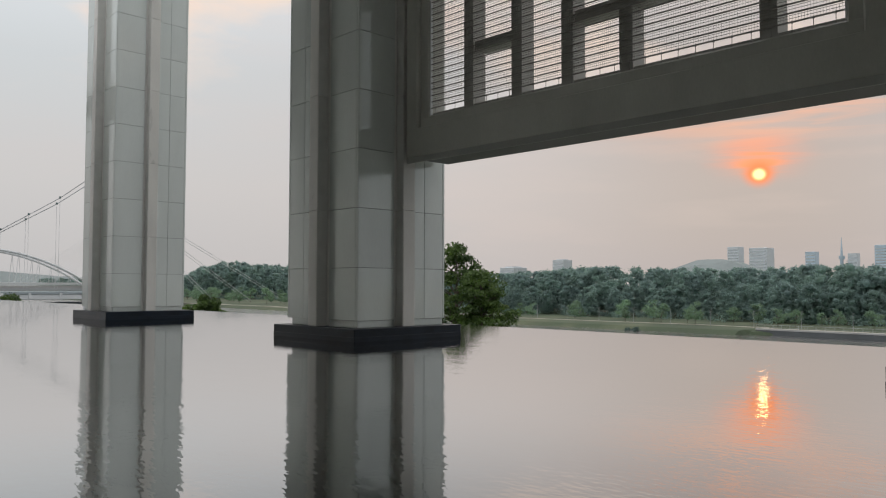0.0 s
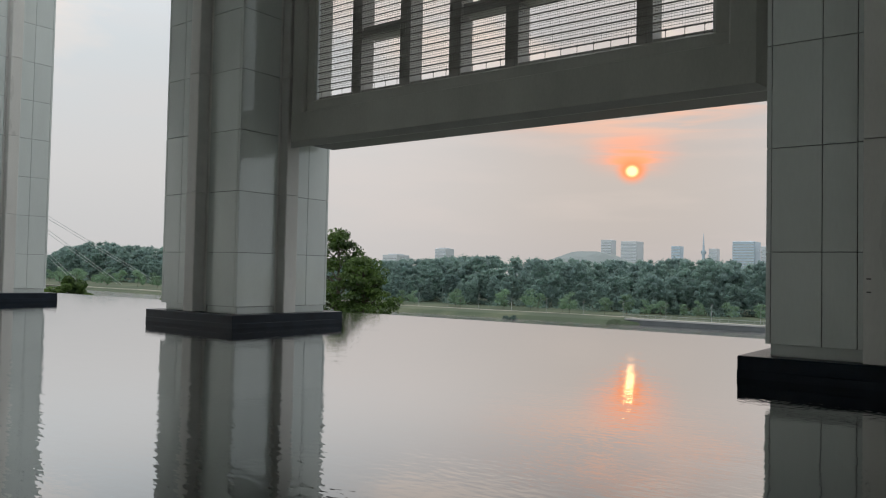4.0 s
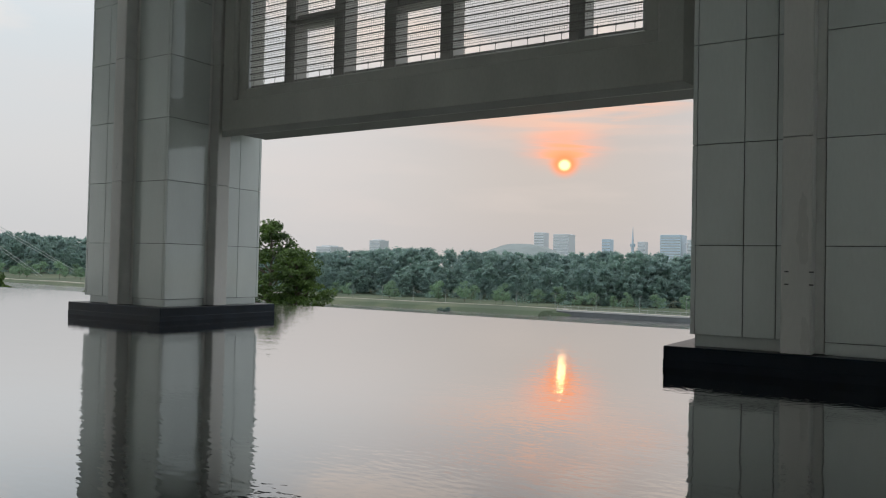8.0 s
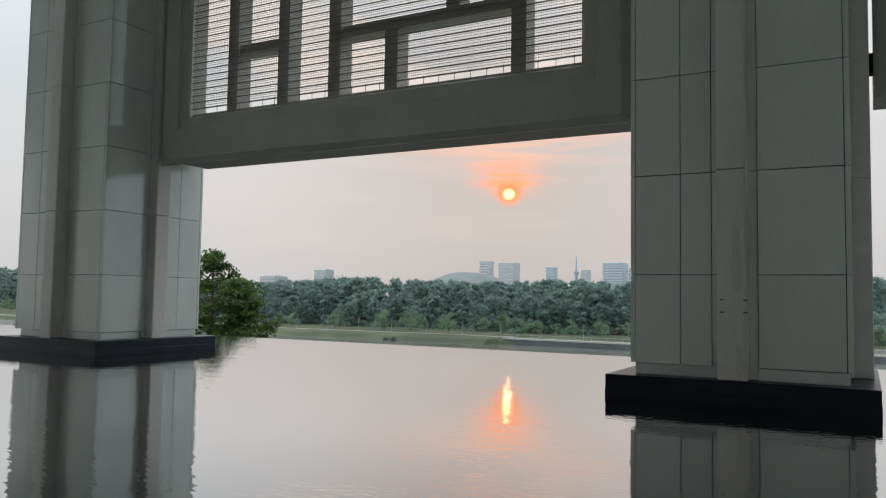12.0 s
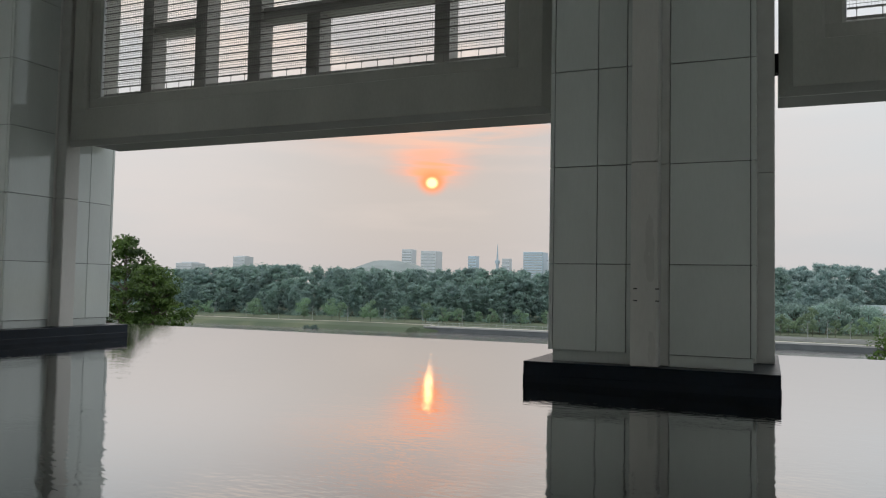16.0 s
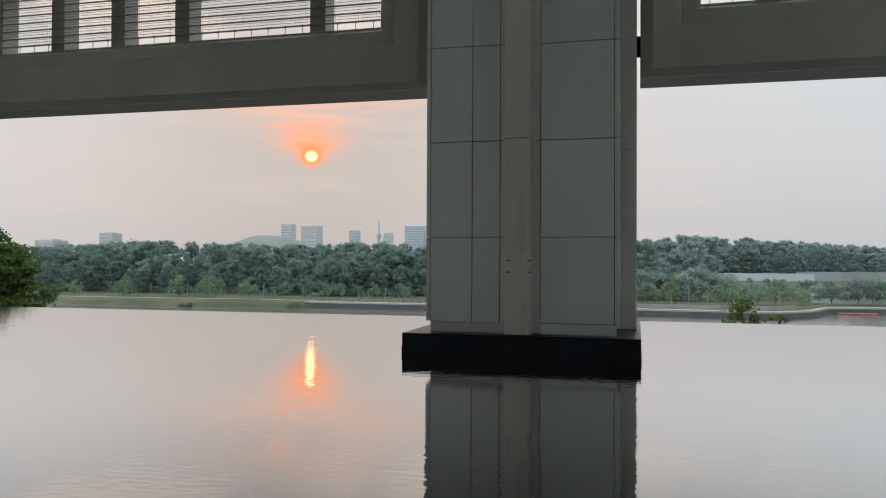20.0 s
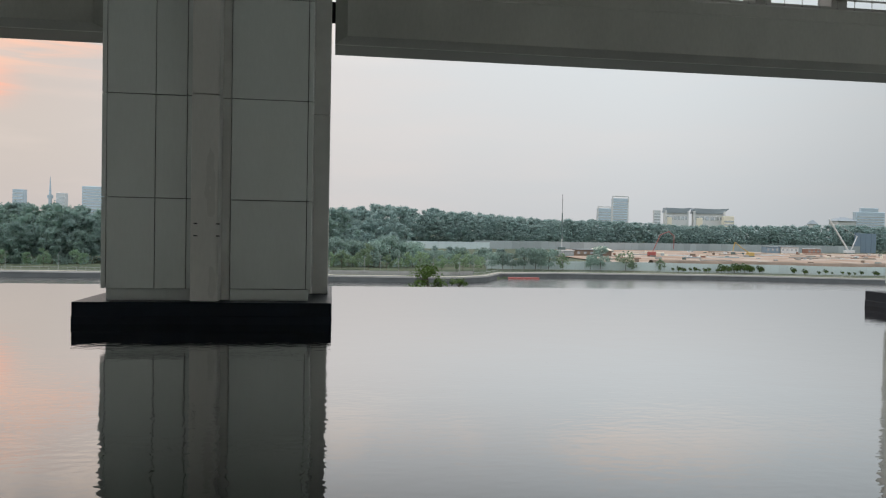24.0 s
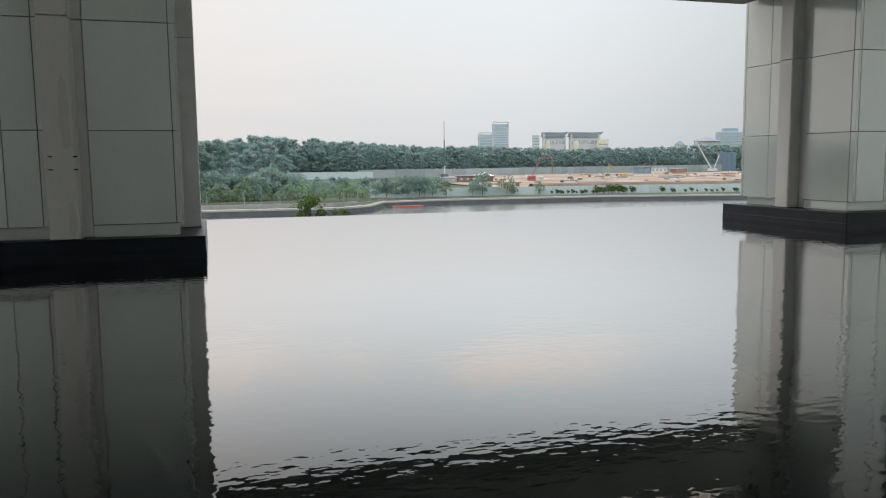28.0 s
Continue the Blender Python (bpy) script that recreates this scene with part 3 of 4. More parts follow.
        z += 0.0633
    ob = part("woven_wire", bm, STEEL, top, "fine woven steel wire")
    x = left + 0.2
    while x < w - right:
        bm = bmesh.new()
        add_tube(bm, (x, 1.64, sill - 0.02), (x, 1.64, sill + 0.26), 0.008, sides=6)
        add_tube(bm, (x, 1.64, sill - 0.005), (x, 1.64, sill + 0.03), 0.028, sides=8)
        add_tube(bm, (x, 1.64, sill + 0.2), (x, 1.64, sill + 0.24), 0.026, sides=8)
        part("fixing_pin", bm, STEEL, top)
        x += 0.42
    for x in (-0.075, w + 0.0):
        piece("bracket", x, x + 0.075, 1.75, 2.0, 5.95, 6.32, SLOT, top, 0.005, "dark steel bracket")
    return top


build_screen(-16.09, -2.16, False)
build_screen(2.17, 15.83, True)


# ---- trees ----
def leaves(rng, clumps, per, size, flat=0.6, wild=0.45, lift=0.0):
    """Leaf quads scattered through clumps: rows of centre, radii; returns vertices and faces as arrays. lift: how far the leaves turn up to the light, on tufts that open upwards."""
    c = np.repeat(np.array([k[0] for k in clumps], float), per, 0)
    r = np.repeat(np.array([k[1] for k in clumps], float), per, 0)
    n = len(c)
    d = rng.normal(size=(n, 3))
    d /= np.linalg.norm(d, axis=1)[:, None]
    if lift:
        d[:, 2] = np.where(d[:, 2] < -0.25, -d[:, 2], d[:, 2])
    p = c + d * r * (rng.uniform(0.25, 1.0, (n, 1)) ** 0.5)
    out = d + rng.normal(size=(n, 3)) * wild + np.array((0, 0, lift))
    a = np.cross(out, rng.normal(size=(n, 3)))
    a /= np.linalg.norm(a, axis=1)[:, None]
    b = np.cross(out, a)
    b /= np.linalg.norm(b, axis=1)[:, None]
    s = size * rng.uniform(0.6, 1.3, (n, 1))
    mid = np.cross(a, b)
    v = np.stack([p - a * s, p + b * s * flat + mid * s * 0.2, p + a * s, p - b * s * flat + mid * s * 0.2], 1).reshape(-1, 3)
    f = np.arange(4 * n).reshape(-1, 4)
    return v, f


CUBE = np.array([(a, b, c) for a in (-1, 1) for b in (-1, 1) for c in (-1, 1)], float) / math.sqrt(3)
SIDES = np.array([(0, 1, 3, 2), (4, 6, 7, 5), (0, 4, 5, 1), (2, 3, 7, 6), (0, 2, 6, 4), (1, 5, 7, 3)])


def hearts(rng, clumps, share=0.8):
    """The dense heart of each clump of leaves, a rough turned block that fills its middle."""
    v, f = [], []
    for i, (c, r) in enumerate(clumps):
        turn = np.array(Euler(rng.uniform(0, 6.28, 3)).to_matrix())
        v.append((CUBE * rng.uniform(0.8, 1.1, (8, 1))) @ turn * np.array(r) * share + np.array(c))
        f.append(SIDES + 8 * i)
    return np.concatenate(v), np.concatenate(f)


def cloud_object(name, v, f, mat, parent=None):
    me = bpy.data.meshes.new(name)
    me.vertices.add(len(v))
    me.vertices.foreach_set("co", np.asarray(v, np.float32).ravel())
    me.loops.add(f.size)
    me.loops.foreach_set("vertex_index", f.ravel().astype(np.int32))
    me.polygons.add(len(f))
    me.polygons.foreach_set("loop_start", np.arange(0, f.size, 4, dtype=np.int32))
    me.update(calc_edges=True)
    me.materials.append(mat)
    ob = new(name, me)
    if parent is not None:
        ob.parent = parent
    return ob


def crown_clumps(rng, height, radius, low, count, small=0.24, large=0.42, cone=False):
    out = []
    for i in range(count):
        u = rng.uniform(0, 1)
        z = low + (height - low) * (0.08 + 0.84 * u)
        wide = radius * math.sin(math.pi * (0.18 + 0.74 * u)) ** 0.8
        if cone:
            wide = radius * (0.16 + 0.84 * min(1, (1 - u) / 0.6))
        ang, far = rng.uniform(0, 2 * math.pi), wide * rng.uniform(0.05, 1.0) ** 0.6
        q = radius * rng.uniform(small, large)
        out.append(((far * math.cos(ang), far * math.sin(ang), z), (q, q, q * 0.75)))
    return out


def build_tree(seed, height, radius, low, count, per, size, mat, label, group, trunk=0.0):
    """A tapered trunk with limbs that end in clumps of leaves."""
    rng = np.random.default_rng(seed)
    tree = thing("tree", (0, 0, 0), label, "tree", group)
    clumps = crown_clumps(rng, height, radius, low, count, *((0.13, 0.27, True) if count > 24 else (0.24, 0.42)))
    bm = bmesh.new()
    r = trunk or height * 0.02
    bend = Vector((rng.uniform(-0.05, 0.05) * height, rng.uniform(-0.05, 0.05) * height, height * 0.62))
    add_tube(bm, (0, 0, -0.4), bend * 0.5, r, r * 0.75)
    add_tube(bm, bend * 0.5, bend, r * 0.75, r * 0.4)
    part("trunk", bm, BARK, tree)
    for k in range(0, len(clumps), max(1, len(clumps) // 7)):
        bm = bmesh.new()
        add_tube(bm, bend * rng.uniform(0.45, 0.95), clumps[k][0], r * 0.4, r * 0.12, 5)
        part("limb", bm, BARK, tree)
    v, f = leaves(rng, clumps, per, size)
    cloud_object("crown", v, f, mat, tree)
    return tree


SKYLINE = ((-4, 0.03), (-2.086, 0.029), (-1.97, 0.06), (-1.85, 0.066), (-1.66, 0.053), (-1.574, 0.053), (-1.2, 0.03), (-0.89, 0.0235), (-0.68, 0.0322), (-0.495, 0.027), (-0.344, 0.0294), (-0.267, 0.026), (-0.1, 0.0265), (0, 0.031), (0.068, 0.0395), (0.16, 0.031), (0.28, 0.0226), (0.37, 0.0225), (0.48, 0.018), (0.57, 0.0195), (0.71, 0.0225), (1.6, 0.024))


def tree_top(x, y):
    s = np.interp(x / (y + 14), [a for a, b in SKYLINE], [b for a, b in SKYLINE])
    return 1.7 + s * (y + 14)


# far woods: many crowns in one mesh
rng = np.random.default_rng(7)
# belts of trees: depth, least and greatest share of the skyline height, from and to, spacing
WEST_WOODS = ((201, 0.5, 0.72, -275, -4, 6.0),
    (210, 0.72, 0.98, -280, -4, 5.5),
    (222, 0.85, 1.03, -285, 0, 6.5),
    (240, 0.9, 1.04, -290, 6, 7.5),
    (262, 0.6, 0.9, -640, -385, 8.0),
    (280, 0.85, 1.03, -660, -400, 8.0),
    (305, 0.95, 1.05, -700, -420, 9.0),
    (330, 0.8, 1.0, -1150, -960, 9.0),)
MIDDLE_WOODS = ((214, 0.28, 0.42, -6, 26, 5.0),
    (228, 0.3, 0.48, -6, 28, 5.0),
    (236, 0.2, 0.25, 26, 62, 4.0),
    (300, 0.18, 0.24, 32, 84, 4.5),
    (246, 0.34, 0.5, -6, 28, 5.5),
    (268, 0.4, 0.6, -6, 29, 6.0),
    (300, 0.6, 0.85, -8, 30, 6.5),
    (330, 0.8, 1.0, -10, 33, 7.0),
    (365, 0.92, 1.04, -14, 36, 7.5),)
EAST_WOODS = ((470, 0.72, 0.95, 20, 150, 7.5),
    (488, 0.88, 1.02, 20, 170, 8.0),
    (505, 0.75, 0.98, 60, 470, 7.5),
    (525, 0.9, 1.03, 70, 520, 8.0),
    (548, 0.92, 1.04, 90, 540, 8.5),)


def wood(belts, mat, label, low_label):
    """Belts of crowns in one mesh, with undergrowth along their foot."""
    allv, allf, base, rows = [], [], 0, []
    for y0, lo, hi, x0, x1, step in belts:
        x = x0
        while x < x1:
            rows.append((x + rng.uniform(-2, 2), y0 + rng.uniform(-4, 4), rng.uniform(lo, hi)))
            x += step * rng.uniform(0.75, 1.25)
    for x, y, k in rows:
        g = ground_height(x, y)
        h = (tree_top(x, y) - 1.7) * k + 1.7 - g
        if k < 0.8:
            h = max(3.2, (tree_top(x, y) - g) * k)
        rad = min(7.5, h * rng.uniform(0.26, 0.42))
        cl = crown_clumps(rng, h, rad, h * 0.04, 58, 0.16, 0.36)
        cl = [((c[0] + x, c[1] + y, c[2] + g), r) for c, r in cl]
        for v, f in (leaves(rng, cl, 32, h * 0.010 + 0.12, 0.7, 1.4), hearts(rng, cl, 0.7)):
            allv.append(v)
            allf.append(f + base)
            base += len(v)
    tagged(cloud_object("far_woods", np.concatenate(allv), np.concatenate(allf), mat), label, "woods", kind="stuff")
    cl = []
    for x, y, k in rows:
        if k < 0.99:
            g = ground_height(x, y)
            for _ in range(3):
                q = rng.uniform(0.9, 1.8)
                cl.append(((x + rng.uniform(-4, 4), y - 4 + rng.uniform(-3, 3), g + q * 0.5), (q * 1.5, q, q)))
    v, f = leaves(rng, cl, 40, 0.3)
    tagged(cloud_object("undergrowth", v, f, mat), low_label, "undergrowth", kind="stuff")


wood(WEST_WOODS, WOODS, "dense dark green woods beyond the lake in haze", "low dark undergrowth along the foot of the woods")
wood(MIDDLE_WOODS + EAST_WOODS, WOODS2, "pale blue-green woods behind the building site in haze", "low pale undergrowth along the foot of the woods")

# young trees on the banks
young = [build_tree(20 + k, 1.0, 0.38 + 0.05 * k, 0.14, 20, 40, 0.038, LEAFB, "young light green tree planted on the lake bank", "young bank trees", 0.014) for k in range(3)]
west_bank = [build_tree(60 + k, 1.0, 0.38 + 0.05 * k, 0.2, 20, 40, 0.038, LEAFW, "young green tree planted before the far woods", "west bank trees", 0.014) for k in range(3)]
dusky = [build_tree(40 + k, 1.0, 0.44 + 0.05 * k, 0.2, 22, 44, 0.042, LEAFD, "tree on the lake bank, blued by painted haze", "bank trees", 0.016) for k in range(3)]
r2 = random.Random(4)
# planted trees: place, depth, height
west = [(-158 + i * 5.9 + r2.uniform(-2.5, 2.5), 178 + r2.uniform(-4, 8), r2.uniform(3.6, 6.2)) for i in range(26)]
west += [(-300 - i * 8 + r2.uniform(-5, 5), 205 + r2.uniform(-14, 36), r2.uniform(5, 9)) for i in range(26)]
light = [(1.7, 185, 4.4), (4.6, 184, 4.9), (6.4, 187, 4.0), (11.4, 185, 6.4), (16, 184, 3.7), (19.5, 187, 3.2), (24.7, 185, 4.9), (26.2, 188, 4.4), (28.5, 185, 3.4), (31, 190, 4.6), (34.3, 185, 4.2), (36.5, 188, 5.0), (-1.5, 186, 5.0), (-4.5, 187, 4.2), (-8, 186, 4.8), (-12, 188, 4.4), (66.7, 197, 4.7), (85.1, 197, 5.6), (87.8, 198, 3.2), (96, 198, 3.4), (41, 190, 4.6), (22, 192, 4.4), (8.8, 190, 4.2)]
west += [(-300, 190, 8), (-285, 185, 7), (-265, 190, 7), (-250, 182, 6)]
dark = [(24 + 2.7 * i, 214 + r2.uniform(-3, 8), r2.uniform(3.8, 5.4)) for i in range(11)]
dark += [(46.2, 197, 5.2), (49.2, 197, 5.4), (52.4, 198, 5.0), (55.4, 197, 6.4), (58.7, 197, 6.6), (60.6, 198, 5.4), (62.5, 197, 6.3), (74.7, 197, 4.6), (77.6, 197, 6.4), (24.8, 205, 7.4), (39.6, 208, 6.4), (45.7, 209, 6.3), (33, 207, 5.6), (15.2, 205, 9.0), (18.6, 207, 9.6), (12, 209, 8.4), (8, 206, 8.6), (2.5, 206, 8.0), (-2.5, 205, 7.4), (-7, 207, 8.4), (21.6, 206, 7.0), (29, 206, 5.6), (5, 200, 6.0), (13.6, 200, 6.2)]
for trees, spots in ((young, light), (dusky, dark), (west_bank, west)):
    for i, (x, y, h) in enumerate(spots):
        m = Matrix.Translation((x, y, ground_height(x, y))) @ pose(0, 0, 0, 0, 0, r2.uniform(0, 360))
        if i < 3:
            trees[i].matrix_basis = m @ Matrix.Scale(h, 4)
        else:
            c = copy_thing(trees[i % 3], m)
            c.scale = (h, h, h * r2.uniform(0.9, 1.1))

# shrubs before the silver hoarding
shrub = thing("shrub", (0, 0, 0), "small round dark green shrub before the silver hoarding", "shrub", "shrubs by the hoarding")
rng = np.random.default_rng(5)
v, f = leaves(rng, [((rng.uniform(-0.4, 0.4), rng.uniform(-0.3, 0.3), 0.5 + rng.uniform(-0.2, 0.3)), (0.35, 0.35, 0.35)) for _ in range(7)], 26, 0.13)
cloud_object("foliage", v, f, LEAF, shrub)
bm = bmesh.new()
add_tube(bm, (0, 0, -0.2), (0, 0, 0.5), 0.05, 0.03, 6)
part("stem", bm, BARK, shrub)
first = True
for x, h in [(98.5 + i * 1.55 + r2.uniform(-0.7, 0.7), r2.uniform(0.7, 1.4)) for i in range(10)] + [(113 + i * 1.5 + r2.uniform(-0.4, 0.4), r2.uniform(1.6, 2.6)) for i in range(6)] + [(123.6, 2.1), (133, 1.7), (136.4, 1.6)] + [(140 + i * 2.2 + r2.uniform(-0.9, 0.9), r2.uniform(0.6, 1.3)) for i in range(9)]:
    y = 197 - max(0, x - 90) * 0.14
    m = Matrix.Translation((x, y, ground_height(x, y) + r2.uniform(0, 0.5)))
    if first:
        shrub.matrix_basis, first = m @ Matrix.Scale(h, 4), False
    else:
        c = copy_thing(shrub, m)
        c.scale = (h, h, h)

# dark bush at the water's edge
bush = thing("bush", (-104.5, 153.2, ground_height(-104.5, 153.2) - 0.1), "low dark rounded bush at the water's edge", "bush")
rng = np.random.default_rng(9)
v, f = leaves(rng, [((rng.uniform(-1.6, 1.6), rng.uniform(-0.8, 0.8), 0.7 + rng.uniform(-0.5, 0.5)), (0.9, 0.8, 0.7)) for _ in range(14)], 60, 0.2)
cloud_object("foliage", v, f, BUSHLEAF, bush)


# ---- banks: quays, paths, poles ----
def ribbon(name, pts, width, lift, thick, mat, label, category, kind="structure"):
    """A slab that follows a line in plan, its near edge on the line."""
    bm = bmesh.new()
    prev = None
    for (x, y) in pts:
        z = ground_height(x, y + width + 2) + lift
        ring = [bm.verts.new(q) for q in ((x, y, z), (x, y + width, z), (x, y + width, z - thick), (x, y, z - thick))]
        if prev:
            for i in range(4):
                j = (i + 1) % 4
                bm.faces.new((prev[i], ring[i], ring[j], prev[j]))
        else:
            bm.faces.new(ring)
        prev = ring
    bm.faces.new(prev[::-1])
    bmesh.ops.recalc_face_normals(bm, faces=bm.faces)
    ob = part(name, bm, mat)
    return tagged(ob, label, category, kind=kind)


def along(x0, x1, step, off=0.0):
    k = int((x1 - x0) / step)
    return [(x0 + (x1 - x0) * i / k, bank(x0 + (x1 - x0) * i / k) + off) for i in range(k + 1)]


ribbon("quay_wall", along(-77, 230, 1.5, -1.2), 2.0, 0.12, 2.6, QUAY, "long dark grey concrete quay wall along the lake", "quay")
ribbon("quay_coping", along(-77, 230, 1.5, -1.32), 0.7, 0.30, 0.36, CONCRETE, "pale concrete coping along the quay edge", "quay")
ribbon("promenade", along(-77, 230, 1.5, 0.9), 3.0, 0.16, 0.3, PATHMAT, "pale paved promenade along the quay", "pavement")
ribbon("garden_wall", along(-1, 36, 1.5, 9.0), 0.5, 0.9, 1.6, CONCRETE, "low curved concrete wall behind the promenade", "wall")
ribbon("path", [(x, 171 + 2.0 * math.sin(x * 0.05)) for x in range(-175, -76, 3)], 1.6, 0.10, 0.2, PATHMAT, "pale curved footpath through the bank grass", "path")
ribbon("path_2", [(x, 176 + 3.0 * math.sin(x * 0.03)) for x in range(-420, -175, 6)], 2.4, 0.12, 0.2, PATHMAT, "pale footpath through far bank grass", "path")

# railings on the quay
rail = thing("quay_railing", (0, 0, 0), "slim pale metal railing along the quay edge", "railing")
pts = along(-77, 170, 1.9, -0.6)
for (ax, ay), (bx, by) in zip(pts, pts[1:]):
    g, h = ground_height(ax, ay + 3) + 0.12, ground_height(bx, by + 3) + 0.12
    bm = bmesh.new()
    add_tube(bm, (ax, ay, g), (ax, ay, g + 1.05), 0.04, sides=5)
    part("post", bm, POLE, rail)
    bm = bmesh.new()
    add_tube(bm, (ax, ay, g + 1.02), (bx, by, h + 1.02), 0.035, sides=5)
    add_tube(bm, (ax, ay, g + 0.5), (bx, by, h + 0.5), 0.02, sides=5)
    part("rail", bm, POLE, rail)

# lamp posts
post = thing("street_lamp", (0, 0, 0), "slim pale lamp post with a short arm on the bank", "street lamp", "bank lamp posts")
bm = bmesh.new()
add_tube(bm, (0, 0, -0.3), (0, 0, 4.0), 0.075, 0.05, 8)
part("pole", bm, POLE, post)
bm = bmesh.new()
add_tube(bm, (-0.05, 0, 3.95), (0.25, 0, 3.97), 0.05, 0.04, 6)
arm = part("arm", bm, POLE, post)
bm = bmesh.new()
add_box(bm, 0.15, 0.45, -0.08, 0.08, 3.92, 4.02, 0.02)
part("lamp_head", bm, POLE, arm)
lamps = [(-150 + i * 11.3, 172.5) for i in range(14)] + [(1.5, 163), (9.5, 164.5), (18, 172), (22.5, 163.5), (32, 166), (36.5, 172), (27, 176), (14, 178), (43, 188), (50, 190)]
for i, (x, y) in enumerate(lamps):
    m = Matrix.Translation((x, y, ground_height(x, y)))
    if i == 0:
        post.matrix_basis = m
    else:
        copy_thing(post, m)

# red float by the quay
fl = thing("floating_barrier", (49.5, 173.6, -9.45), "long red floating barrier on the lake beside the quay", "barrier")
for i in range(4):
    bm = bmesh.new()
    add_tube(bm, (-4 + i * 2.0 + 0.05, 0, 0.10), (-4 + i * 2.0 + 1.95, 0, 0.10), 0.24, sides=10)
    part("float", bm, RED, fl)


# ---- hoardings and the building site ----
def hoarding(name, ax, ay, bx, by, count, height, mat, label, category, level=None):
    top = thing(name, (0, 0, 0), label, category)
    for i in range(count):
        x0, y0 = ax + (bx - ax) * i / count, ay + (by - ay) * i / count
        x1, y1 = ax + (bx - ax) * (i + 1) / count, ay + (by - ay) * (i + 1) / count
        g = ground_height((x0 + x1) / 2, (y0 + y1) / 2) if level is None else level
        w = math.hypot(x1 - x0, y1 - y0)
        ob = new("sheet", box_mesh(w - 0.04, 0.08, height, mat, 0.01))
        ob.matrix_world = pose((x0 + x1) / 2, (y0 + y1) / 2, g + height / 2 - 0.1, 0, 0, math.degrees(math.atan2(y1 - y0, x1 - x0)))
        ob.parent = top
        if i % 2 == 0:
            bm = bmesh.new()
            add_tube(bm, (x0, y0 + 0.15, g - 0.2), (x0, y0 + 0.15, g + height + 0.1), 0.07, sides=6)
            part("post", bm, POLE, top)
    return top


# bund of spoil behind the silver hoarding
RUST = material("dull_rusty_sheet", (0.28, 0.16, 0.12), 0.8, vary=0.2)
SPOIL = material("brown_spoil", (0.21, 0.165, 0.13), 0.95, vary=0.3, scale=0.2, fine=1.5)
bv = []
for i in range(70):
    x = 98 + i * 4.0
    y = 206 - max(0, x - 90) * 0.10
    for dy, dz in ((0, -0.3), (3, 2.9), (5, 3.1), (9, -0.3)):
        bv.append((x, y + dy, ground_height(x, y + dy) + dz + 0.35 * noise.noise((x * 0.2, dy, 7))))
ob = raw("earth_bund", bv, [(i * 4 + k, i * 4 + k + 4, i * 4 + k + 5, i * 4 + k + 1) for i in range(69) for k in range(3)], SPOIL)
tagged(ob, "low brown bund of spoil behind the hoarding", "ground", kind="structure")
hoarding("silver_hoarding", 46, 204, 190, 188, 56, 2.6, SILVER, "long silver sheet hoarding round the building site", "hoarding")
hoarding("grey_hoarding", 86, 440, 372, 486, 60, 5.0, HOARD, "tall dark grey sheet hoarding behind the building site", "hoarding")
hoarding("green_hoarding", 18, 432, 93, 429, 20, 5.2, GREENWALL, "long pale green sheet wall at the edge of woods", "wall", -8.7)
# the site's bare earth
gx, gy = np.arange(102, 380, 8.0), np.arange(206, 462, 8.0)
n = len(gx)
ob = raw("earth", [(x, y, ground_height(x, y) + 0.35 + 0.5 * max(0, noise.noise((x * 0.06, y * 0.06, 3)))) for y in gy for x in gx], [(j * n + i, j * n + i + 1, (j + 1) * n + i + 1, (j + 1) * n + i) for j in range(len(gy) - 1) for i in range(n - 1) if gx[i] > 0.31 * (gy[j] + 14) - 4], EARTH)
tagged(ob, "bare reddish earth of a levelled building site", "ground", kind="structure")


def mast(x, y):
    g = ground_height(x, y)
    rig = thing("piling_rig", (x, y, g), "tall thin piling rig mast standing on the building site", "rig")
    for name, z0, z1, r, mat in (("mast_foot", 0, 7.0, 0.5, WHITE), ("mast", 7.0, 22, 0.45, DARKGREEN), ("mast_top", 22, 33, 0.24, POLE)):
        bm = bmesh.new()
        add_tube(bm, (0, 0, z0), (0, 0, z1), r, r * 0.8, 6)
        part(name, bm, mat, rig)
    bm = bmesh.new()
    add_box(bm, -2.0, 2.0, -1.5, 1.5, 0, 2.2, 0.2)
    part("cab", bm, DARKGREEN, rig)


mast(135.2, 425)


def boom(name, x, y, pts, r, mat, label, category, body):
    g = ground_height(x, y)
    top = thing(name, (x, y, g), label, category)
    for a, b in zip(pts, pts[1:]):
        bm = bmesh.new()
        add_tube(bm, a, b, r, r * 0.8, 6)
        part("boom_arm", bm, mat, top)
    bm = bmesh.new()
    add_box(bm, -body, body, -1.3, 1.3, 0.7, 2.6, 0.2)
    part("body", bm, mat, top)
    for s in (-1, 1):
        bm = bmesh.new()
        add_box(bm, -body * 0.9, body * 0.9, s * 1.3 - 0.35, s * 1.3 + 0.35, -0.1, 0.9, 0.15)
        part("track", bm, DARKGREEN, top)
    return top


boom("concrete_pump", 150, 330, [(0, 0, 1.5), (4, 0, 10.5), (8.2, 0, 12.2), (10.8, 0, 10), (10.8, 0, 4)], 0.2, RED, "red concrete pump with a folded boom arm on bare earth", "concrete pump", 1.7)
boom("excavator", 212, 352, [(0, 0, 2), (-5, 0, 5.0), (-8.5, 0, 7.6), (-9.5, 0, 3.0)], 0.28, YELLOW, "yellow excavator with a raised arm on bare earth", "excavator", 1.7)
crane = boom("crawler_crane", 341, 455, [(-1, 0, 3), (-15, 0, 23)], 0.6, WHITE, "white crawler crane with a leaning lattice boom", "crane", 3.4)
bm = bmesh.new()
